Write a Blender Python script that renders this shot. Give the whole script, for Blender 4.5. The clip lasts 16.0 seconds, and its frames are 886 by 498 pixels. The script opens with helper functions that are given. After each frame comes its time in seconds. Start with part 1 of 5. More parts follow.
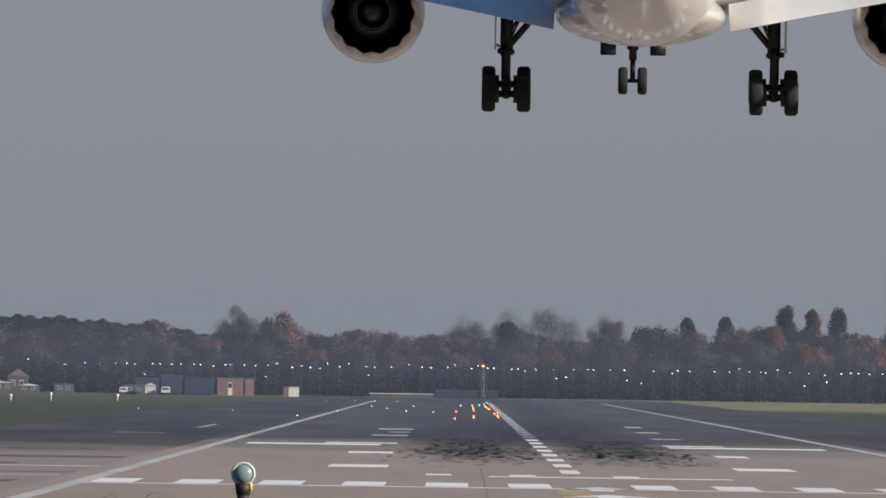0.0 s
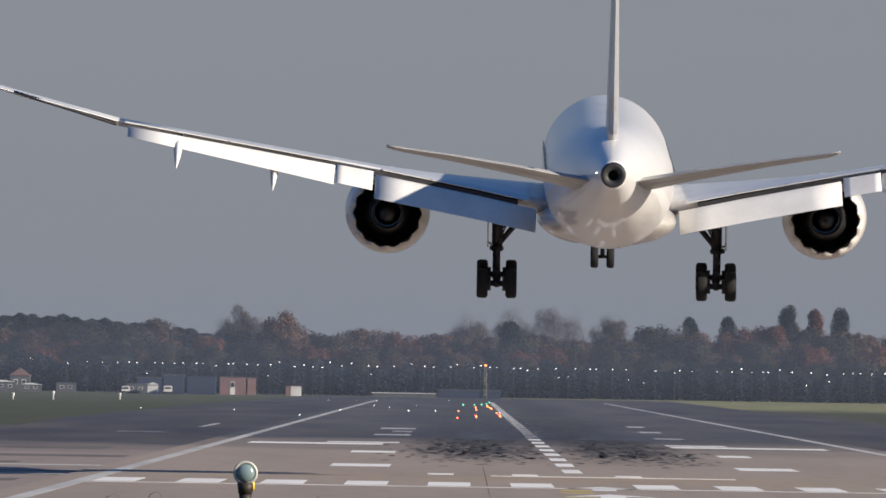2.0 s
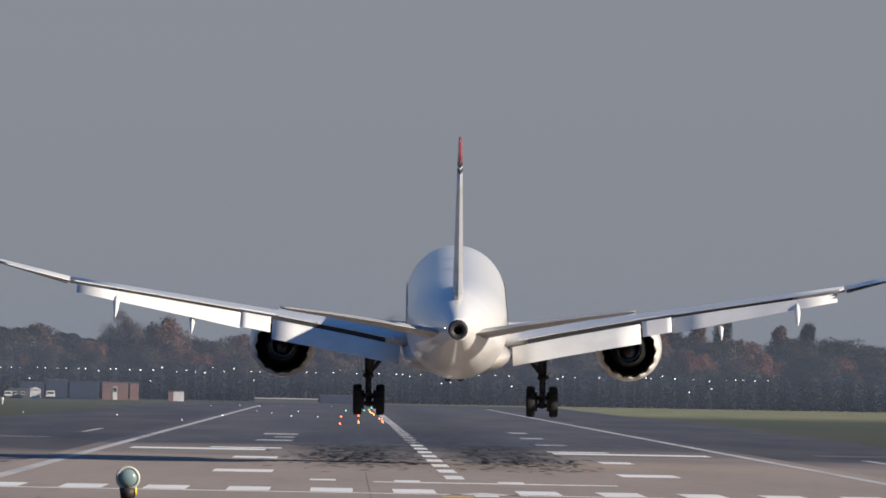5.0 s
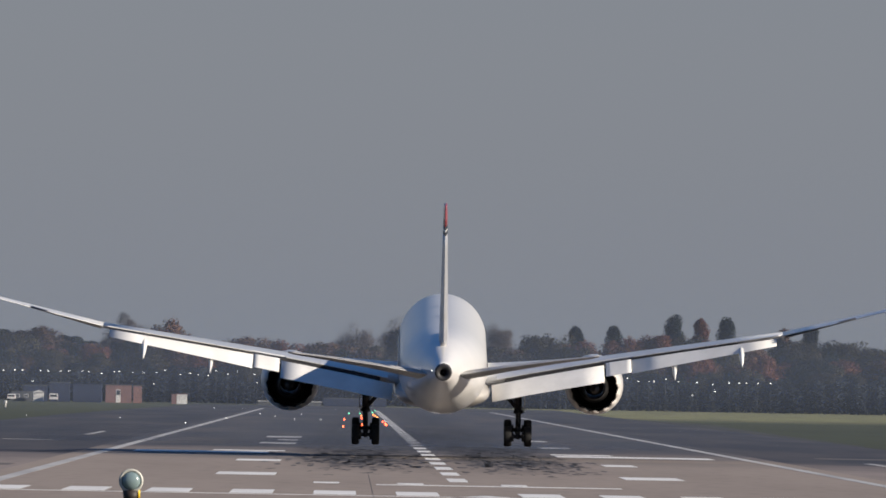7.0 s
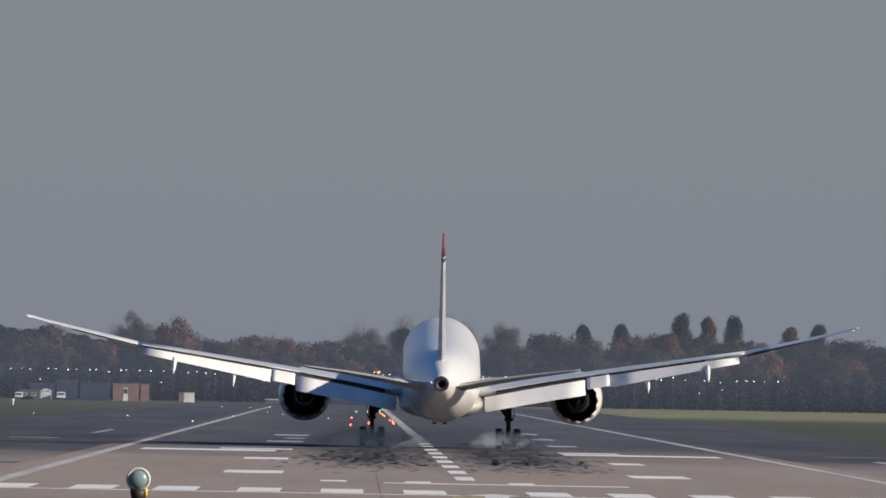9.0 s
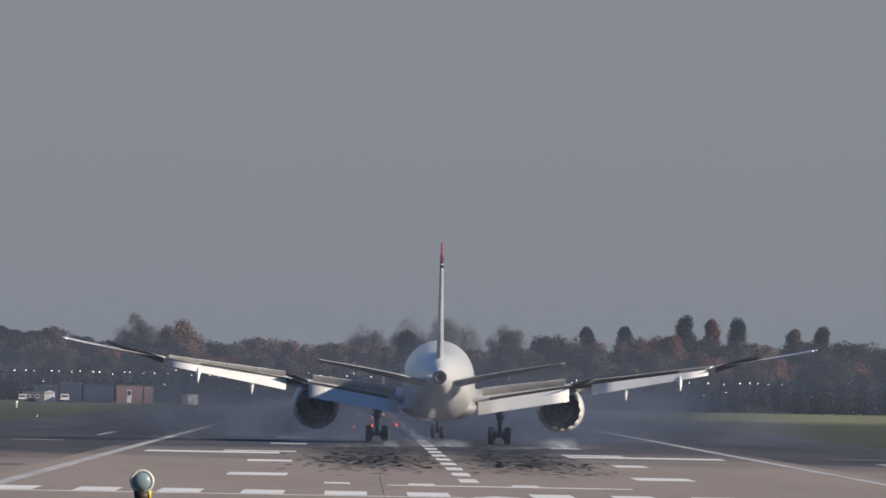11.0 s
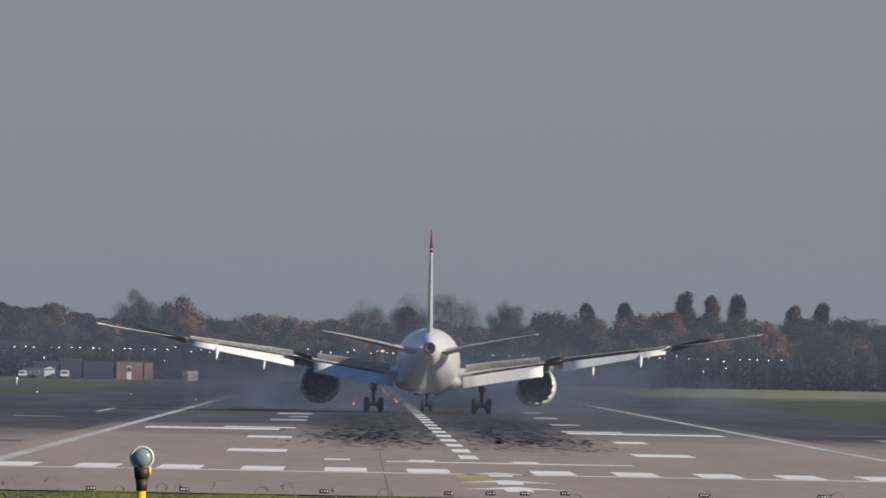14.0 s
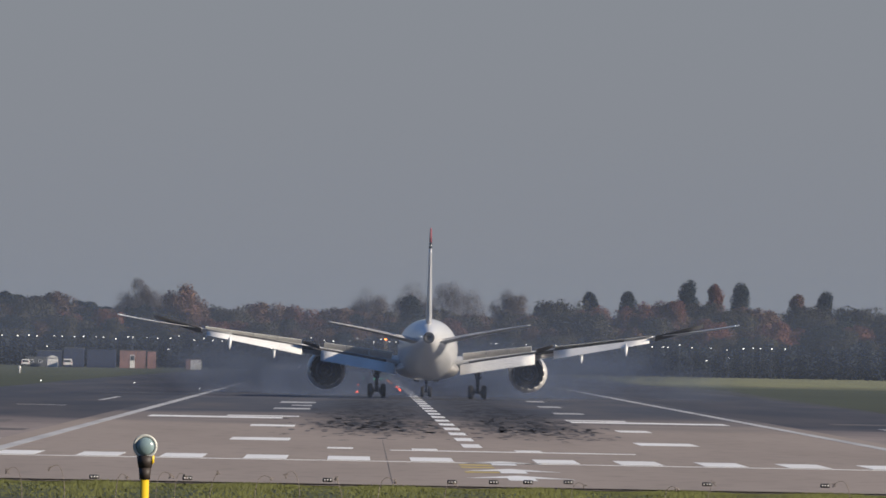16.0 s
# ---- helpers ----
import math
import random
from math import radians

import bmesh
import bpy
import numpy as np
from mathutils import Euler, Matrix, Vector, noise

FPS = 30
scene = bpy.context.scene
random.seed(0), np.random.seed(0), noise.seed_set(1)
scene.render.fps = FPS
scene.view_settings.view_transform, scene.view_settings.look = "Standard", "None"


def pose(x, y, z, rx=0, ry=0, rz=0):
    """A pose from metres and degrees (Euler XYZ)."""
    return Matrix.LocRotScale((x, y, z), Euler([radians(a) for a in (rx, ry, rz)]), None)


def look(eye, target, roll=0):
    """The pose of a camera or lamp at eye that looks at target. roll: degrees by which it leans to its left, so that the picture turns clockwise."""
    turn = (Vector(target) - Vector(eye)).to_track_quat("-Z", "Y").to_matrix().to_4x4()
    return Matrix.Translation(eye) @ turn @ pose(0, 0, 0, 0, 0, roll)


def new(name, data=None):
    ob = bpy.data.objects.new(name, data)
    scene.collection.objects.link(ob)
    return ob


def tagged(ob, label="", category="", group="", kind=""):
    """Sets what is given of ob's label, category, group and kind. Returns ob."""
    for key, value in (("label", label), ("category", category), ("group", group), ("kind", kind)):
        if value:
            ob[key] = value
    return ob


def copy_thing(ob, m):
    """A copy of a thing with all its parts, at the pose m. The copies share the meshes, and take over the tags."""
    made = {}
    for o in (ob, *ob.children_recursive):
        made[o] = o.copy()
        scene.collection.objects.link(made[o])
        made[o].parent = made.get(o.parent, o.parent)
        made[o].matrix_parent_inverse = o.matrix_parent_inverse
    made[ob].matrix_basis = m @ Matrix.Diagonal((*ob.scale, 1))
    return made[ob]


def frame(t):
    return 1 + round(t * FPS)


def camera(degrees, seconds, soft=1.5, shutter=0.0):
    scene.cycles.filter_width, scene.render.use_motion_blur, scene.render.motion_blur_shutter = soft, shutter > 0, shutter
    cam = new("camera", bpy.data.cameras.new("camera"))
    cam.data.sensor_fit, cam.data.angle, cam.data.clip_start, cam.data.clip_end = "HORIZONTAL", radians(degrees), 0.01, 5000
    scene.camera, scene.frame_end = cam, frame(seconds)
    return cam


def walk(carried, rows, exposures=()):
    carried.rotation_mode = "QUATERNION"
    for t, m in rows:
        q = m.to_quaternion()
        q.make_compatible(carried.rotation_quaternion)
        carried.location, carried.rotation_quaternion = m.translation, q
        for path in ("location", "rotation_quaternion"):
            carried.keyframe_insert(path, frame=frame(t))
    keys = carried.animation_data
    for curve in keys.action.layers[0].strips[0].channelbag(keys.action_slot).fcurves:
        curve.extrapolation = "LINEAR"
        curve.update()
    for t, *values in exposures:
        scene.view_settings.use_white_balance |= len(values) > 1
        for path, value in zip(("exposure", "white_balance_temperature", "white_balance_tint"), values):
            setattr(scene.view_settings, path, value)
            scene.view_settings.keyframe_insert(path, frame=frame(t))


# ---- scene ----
# ---- camera: a long lens on a tripod behind the runway's end ----
cam = camera(2.994, 16.0, soft=1.65)
walk(cam, [
    (0.00, pose(0, 0, 4.5, 90.4342, -0.82, 0.0547)),
    (0.50, pose(0, 0, 4.5, 90.4189, -0.83, 0.0603)),
    (1.00, pose(0, 0, 4.5, 90.4168, -0.84, 0.0680)),
    (1.50, pose(0, 0, 4.5, 90.4245, -0.85, 0.0682)),
    (2.00, pose(0, 0, 4.5, 90.4321, -0.88, 0.0628)),
    (2.50, pose(0, 0, 4.5, 90.4381, -0.92, 0.0460)),
    (3.00, pose(0, 0, 4.5, 90.4446, -0.95, 0.0005)),
    (3.50, pose(0, 0, 4.5, 90.4545, -0.99, -0.1309)),
    (3.75, pose(0, 0, 4.5, 90.4568, -1.00, -0.2052)),
    (4.00, pose(0, 0, 4.5, 90.4571, -1.02, -0.2719)),
    (4.20, pose(0, 0, 4.5, 90.4614, -1.02, -0.3005)),
    (6.30, pose(0, 0, 4.5, 90.4508, -1.03, -0.3445)),
    (6.50, pose(0, 0, 4.5, 90.4621, -1.03, -0.3386)),
    (7.00, pose(0, 0, 4.5, 90.4676, -1.03, -0.3232)),
    (7.50, pose(0, 0, 4.5, 90.4694, -1.03, -0.3155)),
    (8.00, pose(0, 0, 4.5, 90.4616, -1.03, -0.3061)),
    (8.50, pose(0, 0, 4.5, 90.4614, -1.03, -0.2946)),
    (9.00, pose(0, 0, 4.5, 90.4614, -1.03, -0.2985)),
    (11.50, pose(0, 0, 4.5, 90.4727, -1.04, -0.2848)),
    (12.00, pose(0, 0, 4.5, 90.4785, -1.04, -0.2904)),
    (12.50, pose(0, 0, 4.5, 90.4843, -1.04, -0.2903)),
    (13.00, pose(0, 0, 4.5, 90.4575, -1.04, -0.2889)),
    (13.50, pose(0, 0, 4.5, 90.4231, -1.04, -0.2857)),
    (14.00, pose(0, 0, 4.5, 90.3887, -1.04, -0.2863)),
    (14.50, pose(0, 0, 4.5, 90.3620, -1.05, -0.2906)),
    (15.00, pose(0, 0, 4.5, 90.3563, -1.05, -0.2907)),
    (15.50, pose(0, 0, 4.5, 90.3505, -1.05, -0.2870)),
    (16.00, pose(0, 0, 4.5, 90.3503, -1.05, -0.2755)),
], exposures=[(0, 0.5), (4.2, 0.5), (6.5, 0.4), (9, 0.38), (12, 0.44), (16, 0.44)])

scene.cycles.transparent_max_bounces = 24

# ---- light: afternoon sun from the right and a little behind, hazy grey sky ----
SUN_UP, SUN_TURN = radians(21.5), radians(114.5)
world = bpy.data.worlds.new("world")
scene.world = world
world.use_nodes = True
wn, wl = world.node_tree.nodes, world.node_tree.links
sky = wn.new("ShaderNodeTexSky")
sky.sky_type, sky.sun_disc = "NISHITA", False
sky.sun_elevation, sky.sun_rotation = SUN_UP, SUN_TURN
sky.air_density, sky.dust_density, sky.ozone_density = 1.0, 1.0, 2.0
# grey haze along the horizon, clear blue overhead, added to the glow round the low sun
where, height, climb = wn.new("ShaderNodeTexCoord"), wn.new("ShaderNodeSeparateXYZ"), wn.new("ShaderNodeMapRange")
climb.inputs[1].default_value, climb.inputs[2].default_value = 0.02, 0.24
haze, both = wn.new("ShaderNodeMixRGB"), wn.new("ShaderNodeMixRGB")
haze.inputs[1].default_value, haze.inputs[2].default_value = (1.44, 1.57, 1.89, 1), (0.18, 0.66, 1.85, 1)
both.blend_type = "ADD"
both.inputs[0].default_value = 0.1
wl.new(where.outputs["Generated"], height.inputs[0])
wl.new(height.outputs[2], climb.inputs[0])
wl.new(climb.outputs[0], haze.inputs[0])
wl.new(haze.outputs[0], both.inputs[1])
wl.new(sky.outputs[0], both.inputs[2])
wl.new(both.outputs[0], wn["Background"].inputs[0])
wn["Background"].inputs[1].default_value = 0.10
sun = new("sun", bpy.data.lights.new("sun", "SUN"))
sun.data.energy, sun.data.angle, sun.data.color = 5.0, radians(0.6), (1.0, 0.89, 0.75)
sun.matrix_basis = look((0, 0, 60), (-math.sin(SUN_TURN), -math.cos(SUN_TURN), 60 - math.tan(SUN_UP)))


# ---- materials ----
def material(name, color, rough=0.6, metal=0.0, vary=0.15, scale=2.0, fine=12.0, bump=0.0, coat=0.0, each=0.0, second=None, stretch=(1, 1, 1)):
    """A surface with variation at two scales; each: how far single pieces differ."""
    m = bpy.data.materials.new(name)
    m.use_nodes = True
    n, l = m.node_tree.nodes, m.node_tree.links
    b = n["Principled BSDF"]
    b.inputs["Roughness"].default_value, b.inputs["Metallic"].default_value = rough, metal
    b.inputs["Coat Weight"].default_value = coat
    b.inputs["Coat Roughness"].default_value = 0.04
    co, mp = n.new("ShaderNodeTexCoord"), n.new("ShaderNodeMapping")
    mp.inputs["Scale"].default_value = stretch
    l.new(co.outputs["Object"], mp.inputs[0])
    big, small = n.new("ShaderNodeTexNoise"), n.new("ShaderNodeTexNoise")
    big.inputs["Scale"].default_value, small.inputs["Scale"].default_value = scale, fine
    big.inputs["Detail"].default_value, small.inputs["Detail"].default_value = 4, 3
    for t in (big, small):
        l.new(mp.outputs[0], t.inputs[0])
    mix = n.new("ShaderNodeMixRGB")
    dark = second or tuple(c * (1 - vary * 1.6) for c in color)
    mix.inputs[1].default_value, mix.inputs[2].default_value = (*color, 1), (*dark, 1)
    ramp = n.new("ShaderNodeMapRange")
    ramp.inputs[1].default_value, ramp.inputs[2].default_value = 0.35, 0.65
    l.new(big.outputs[0], ramp.inputs[0]), l.new(ramp.outputs[0], mix.inputs[0])
    hue = n.new("ShaderNodeHueSaturation")
    l.new(mix.outputs[0], hue.inputs["Color"])
    v = n.new("ShaderNodeMapRange")
    v.inputs[3].default_value, v.inputs[4].default_value = 1 - vary, 1 + vary
    l.new(small.outputs[0], v.inputs[0])
    last = v.outputs[0]
    if each:
        info, k, mul = n.new("ShaderNodeObjectInfo"), n.new("ShaderNodeMapRange"), n.new("ShaderNodeMath")
        k.inputs[3].default_value, k.inputs[4].default_value = 1 - each, 1 + each
        mul.operation = "MULTIPLY"
        l.new(info.outputs["Random"], k.inputs[0]), l.new(k.outputs[0], mul.inputs[0]), l.new(last, mul.inputs[1])
        last = mul.outputs[0]
    l.new(last, hue.inputs["Value"])
    l.new(hue.outputs[0], b.inputs["Base Color"])
    if bump:
        bp = n.new("ShaderNodeBump")
        bp.inputs["Strength"].default_value, bp.inputs["Distance"].default_value = bump, 0.03
        l.new(small.outputs[0], bp.inputs["Height"]), l.new(bp.outputs[0], b.inputs["Normal"])
    return m


def glow(name, color, power):
    m = material(name, color, 0.3, vary=0.05)
    b = m.node_tree.nodes["Principled BSDF"]
    b.inputs["Emission Color"].default_value, b.inputs["Emission Strength"].default_value = (*color, 1), power
    return m


M_WHITE = material("white_aircraft_paint", (0.78, 0.765, 0.74), 0.35, vary=0.04, scale=0.5, fine=3, coat=0.5, second=(0.75, 0.74, 0.72))
# belly paint toned greyer and browner to imitate shade and light off the ground
M_BELLY = material("shade_toned_belly_paint", (0.55, 0.52, 0.48), 0.4, vary=0.1, scale=0.5, fine=3, coat=0.6, second=(0.50, 0.47, 0.43))
M_WING = material("pale_grey_wing_paint", (0.60, 0.61, 0.62), 0.38, vary=0.05, scale=0.6, fine=4, coat=0.3, second=(0.52, 0.53, 0.55))
M_TAIL = material("grey_tailplane_paint", (0.43, 0.42, 0.41), 0.42, vary=0.06, scale=0.7, fine=4, second=(0.36, 0.35, 0.34))
M_FLAP = material("white_flap_paint", (0.74, 0.73, 0.71), 0.42, vary=0.05, scale=0.7, fine=5, second=(0.66, 0.65, 0.63))
# dark tone that imitates shaded undersides of ailerons and flaperons
M_AILERON = material("aileron_shade_tone", (0.05, 0.046, 0.044), 0.5, vary=0.1, scale=1.5, fine=8)
M_SPOILER = material("beige_primer", (0.74, 0.72, 0.67), 0.55, vary=0.12, scale=1.5, fine=9)
# near-black colour that imitates shade in the gap before the flaps
M_GAP = material("cove_shade", (0.03, 0.03, 0.035), 0.7, vary=0.2)
M_RED = material("red_fin_paint", (0.36, 0.03, 0.04), 0.35, vary=0.06, coat=0.4)
M_BLACK = material("black_paint", (0.02, 0.02, 0.022), 0.45, vary=0.1)
M_FIN = material("grey_fin_paint", (0.43, 0.43, 0.445), 0.4, vary=0.06, scale=0.8, coat=0.3)
M_NACELLE = material("nacelle_paint", (0.68, 0.66, 0.63), 0.35, vary=0.06, scale=0.9, coat=0.4, second=(0.55, 0.52, 0.49))
M_DUCT = material("engine_duct", (0.034, 0.036, 0.042), 0.6, vary=0.2)
M_CORE = material("exhaust_metal", (0.06, 0.058, 0.058), 0.45, 0.7, vary=0.15, scale=3)
M_STEEL = material("gear_steel", (0.02, 0.02, 0.023), 0.5, 0.2, vary=0.2, scale=4)
M_TYRE = material("tyre_rubber", (0.008, 0.008, 0.009), 0.85, vary=0.2, scale=5)
M_MARK = material("runway_paint", (0.80, 0.79, 0.76), 0.7, vary=0.12, scale=0.25, fine=2.0, second=(0.72, 0.70, 0.66), stretch=(1, 0.2, 1))
M_PATCH = material("dark_repair_asphalt", (0.13, 0.115, 0.105), 0.85, vary=0.2, scale=0.3, stretch=(1, 0.1, 1))
M_EDGE = material("worn_edge_paint", (0.50, 0.49, 0.47), 0.75, vary=0.15, scale=0.2, fine=2.0, second=(0.36, 0.35, 0.34), stretch=(1, 0.1, 1))
M_APU = material("exhaust_ring_metal", (0.030, 0.030, 0.033), 0.6, 0.1, vary=0.1, scale=3)
M_MAST = material("pale_beige_mast", (0.30, 0.27, 0.20), 0.7, vary=0.15)
M_YELLOW = material("worn_yellow_paint", (0.55, 0.42, 0.12), 0.7, vary=0.2, scale=0.3)
M_POLE = material("yellow_pole_paint", (0.75, 0.50, 0.02), 0.45, vary=0.1, scale=3)
M_GLASS = material("lamp_lens", (0.22, 0.30, 0.31), 0.22, vary=0.1, scale=6, coat=1.0)
M_RING = material("lamp_ring", (0.55, 0.55, 0.50), 0.55, 0.1, vary=0.08)
M_MOUNT = material("lamp_mount", (0.035, 0.025, 0.02), 0.6, vary=0.2)
M_TWIG = material("bark", (0.055, 0.048, 0.044), 0.9, vary=0.2, scale=1.5)
M_FOREST = material("mixed_far_foliage", (0.150, 0.088, 0.066), 0.9, vary=0.25, scale=0.06, fine=0.3, second=(0.032, 0.036, 0.036))
M_LEAF = {
    "brown": material("brown_foliage", (0.165, 0.092, 0.066), 0.9, vary=0.25, scale=0.08, fine=0.3, each=0.3, second=(0.075, 0.055, 0.045)),
    "rust": material("rust_foliage", (0.205, 0.080, 0.055), 0.9, vary=0.25, scale=0.08, fine=0.3, each=0.25, second=(0.125, 0.062, 0.050)),
    "olive": material("olive_foliage", (0.082, 0.070, 0.050), 0.9, vary=0.25, scale=0.08, fine=0.3, each=0.3, second=(0.042, 0.044, 0.032)),
    "dark": material("evergreen_foliage", (0.018, 0.030, 0.032), 0.9, vary=0.2, scale=0.1, fine=0.4, each=0.25, second=(0.012, 0.020, 0.024)),
    "bare": material("bare_twigs", (0.14, 0.115, 0.108), 0.9, vary=0.15, scale=0.12, fine=0.6, each=0.05),
}
for m in [M_FOREST, *M_LEAF.values()]:
    # thin leaves let part of the light through
    n, l = m.node_tree.nodes, m.node_tree.links
    through_leaf, both_sides = n.new("ShaderNodeBsdfTranslucent"), n.new("ShaderNodeMixShader")
    both_sides.inputs[0].default_value = 0.42
    l.new(n["Principled BSDF"].inputs["Base Color"].links[0].from_socket, through_leaf.inputs[0])
    l.new(n["Principled BSDF"].outputs[0], both_sides.inputs[1]), l.new(through_leaf.outputs[0], both_sides.inputs[2])
    l.new(both_sides.outputs[0], n["Material Output"].inputs[0])
# hedge colour kept near black to imitate the shade at the wood's foot
M_HEDGE = material("hedge_painted_shade", (0.008, 0.016, 0.028), 0.9, vary=0.2, scale=0.2, fine=1.0)
M_LAMPPOLE = material("dull_post_paint", (0.05, 0.055, 0.06), 0.6, vary=0.2)
M_BRICK = material("brick_red_wall", (0.20, 0.118, 0.11), 0.8, vary=0.12, scale=0.5)
M_DARKWALL = material("slate_blue_cladding", (0.016, 0.026, 0.062), 0.7, vary=0.12, scale=0.3)
M_LIGHTWALL = material("pale_cladding", (0.68, 0.67, 0.65), 0.6, vary=0.08, scale=0.5)
M_GREYWALL = material("grey_cladding", (0.085, 0.092, 0.10), 0.7, vary=0.1, scale=0.5)
M_ROOF = material("dull_roof", (0.10, 0.09, 0.09), 0.8, vary=0.15, scale=0.6)
M_PANE = material("window_pane", (0.05, 0.06, 0.07), 0.08, vary=0.1)
M_GALV = material("galvanised_steel", (0.13, 0.135, 0.145), 0.5, 0.4, vary=0.1)
M_LAMP = glow("lit_lamp", (1.0, 0.95, 0.85), 3.2)
M_REDLAMP = glow("lit_red_lamp", (1.0, 0.09, 0.03), 9.0)
M_AMBERLAMP = glow("lit_amber_lamp", (1.0, 0.22, 0.04), 6.0)
M_GREENLAMP = glow("lit_green_lamp", (0.15, 0.8, 0.45), 1.5)


def smoke_material(name, color, most, grain=0.9):
    """Thin smoke: dense in the middle of each wisp, clear at its rim."""
    m = bpy.data.materials.new(name)
    m.use_nodes = True
    n, l = m.node_tree.nodes, m.node_tree.links
    n.remove(n["Principled BSDF"])
    body, clear, mix = n.new("ShaderNodeBsdfDiffuse"), n.new("ShaderNodeBsdfTransparent"), n.new("ShaderNodeMixShader")
    body.inputs[0].default_value = (*color, 1)
    thick, puffs, co, k, r = n.new("ShaderNodeAttribute"), n.new("ShaderNodeTexNoise"), n.new("ShaderNodeTexCoord"), n.new("ShaderNodeMath"), n.new("ShaderNodeMapRange")
    thick.attribute_name = "veil"
    puffs.inputs["Scale"].default_value, puffs.inputs["Detail"].default_value = grain, 3
    r.inputs[1].default_value, r.inputs[2].default_value, r.inputs[3].default_value, r.inputs[4].default_value = 0.3, 0.65, most * (0.7 if grain < 0.1 else 0.0), most
    k.operation = "MULTIPLY"
    l.new(co.outputs["Object"], puffs.inputs[0]), l.new(puffs.outputs[0], r.inputs[0]), l.new(r.outputs[0], k.inputs[0])
    l.new(thick.outputs["Fac"], k.inputs[1]), l.new(k.outputs[0], mix.inputs[0])
    l.new(clear.outputs[0], mix.inputs[1]), l.new(body.outputs[0], mix.inputs[2])
    l.new(mix.outputs[0], n["Material Output"].inputs[0])
    return m


M_SMOKE = smoke_material("tyre_smoke", (0.36, 0.40, 0.47), 0.6)
M_SPRAY = smoke_material("engine_wash", (0.085, 0.108, 0.165), 0.46, 0.09)
M_THIN = smoke_material("thin_engine_wash", (0.105, 0.130, 0.190), 0.2, 0.09)
# blue-grey tint of the sheets that imitate haze in the air
M_HAZE = smoke_material("haze_sheet_tint", (0.225, 0.275, 0.385), 0.105, 0.012)
M_WEED = material("dry_weed", (0.24, 0.20, 0.17), 0.9, vary=0.2)
M_SKID = material("tyre_rubber_marks", (0.065, 0.06, 0.06), 0.8, vary=0.25, scale=0.3)


def ground_material(name, near, far, start, end, rubber=False, rough=0.85, dry=None):
    """Weathered paving that changes from one surfacing to the next along the runway, with tyre rubber on it."""
    m = bpy.data.materials.new(name)
    m.use_nodes = True
    n, l = m.node_tree.nodes, m.node_tree.links
    b = n["Principled BSDF"]
    b.inputs["Roughness"].default_value = rough
    b.inputs["Specular IOR Level"].default_value = 0.3
    co = n.new("ShaderNodeTexCoord")
    sep = n.new("ShaderNodeSeparateXYZ")
    l.new(co.outputs["Object"], sep.inputs[0])

    def noise_at(scale, stretch, detail=4):
        mp, t = n.new("ShaderNodeMapping"), n.new("ShaderNodeTexNoise")
        mp.inputs["Scale"].default_value = stretch
        t.inputs["Scale"].default_value, t.inputs["Detail"].default_value = scale, detail
        l.new(co.outputs["Object"], mp.inputs[0]), l.new(mp.outputs[0], t.inputs[0])
        return t.outputs[0]

    def ranged(value, a, z, lo=0.0, hi=1.0):
        r = n.new("ShaderNodeMapRange")
        r.inputs[1].default_value, r.inputs[2].default_value, r.inputs[3].default_value, r.inputs[4].default_value = a, z, lo, hi
        l.new(value, r.inputs[0])
        return r.outputs[0]

    def calc(op, a, c):
        k = n.new("ShaderNodeMath")
        k.operation = op
        for i, q in enumerate((a, c)):
            if isinstance(q, (int, float)):
                k.inputs[i].default_value = q
            else:
                l.new(q, k.inputs[i])
        return k.outputs[0]

    def mixed(f, a, c):
        k = n.new("ShaderNodeMixRGB")
        l.new(f, k.inputs[0])
        for i, q in ((1, a), (2, c)):
            if isinstance(q, tuple):
                k.inputs[i].default_value = (*q, 1)
            else:
                l.new(q, k.inputs[i])
        return k.outputs[0]

    along = calc("ADD", sep.outputs["Y"], ranged(noise_at(0.05, (1, 0.3, 1)), 0, 1, -130, 130))
    color = mixed(ranged(along, start, end), near, far)
    if dry:
        color = mixed(calc("MULTIPLY", ranged(along, start + 430, start + 780), ranged(sep.outputs["X"], -10, 40)), color, dry)
    color = mixed(ranged(noise_at(0.12, (1, 0.05, 1)), 0.42, 0.7, 0, 0.35), color, tuple(c * 0.6 for c in near))
    color = mixed(ranged(noise_at(0.9, (1, 0.15, 1)), 0.5, 0.8, 0, 0.25), color, tuple(c * 0.55 for c in far))
    if rubber:
        for middle in (1.1, 9.9):
            off = calc("ABSOLUTE", calc("SUBTRACT", sep.outputs["X"], middle), 0)
            band = ranged(off, 1.4, 5.0, 1.0, 0.0)
            reach = calc("MULTIPLY", ranged(sep.outputs["Y"], 880, 1020), ranged(sep.outputs["Y"], 1350, 2070, 1.0, 0.35))
            blot = ranged(noise_at(1.0, (1, 0.03, 1), 6), 0.42, 0.54)
            smear = ranged(noise_at(0.5, (1, 0.01, 1), 3), 0.25, 0.7, 0.25, 0.9)
            cover = calc("MULTIPLY", calc("MULTIPLY", band, reach), calc("MAXIMUM", blot, calc("MULTIPLY", smear, 0.85)))
            color = mixed(cover, color, (0.022, 0.021, 0.023))
    l.new(color, b.inputs["Base Color"])
    return m


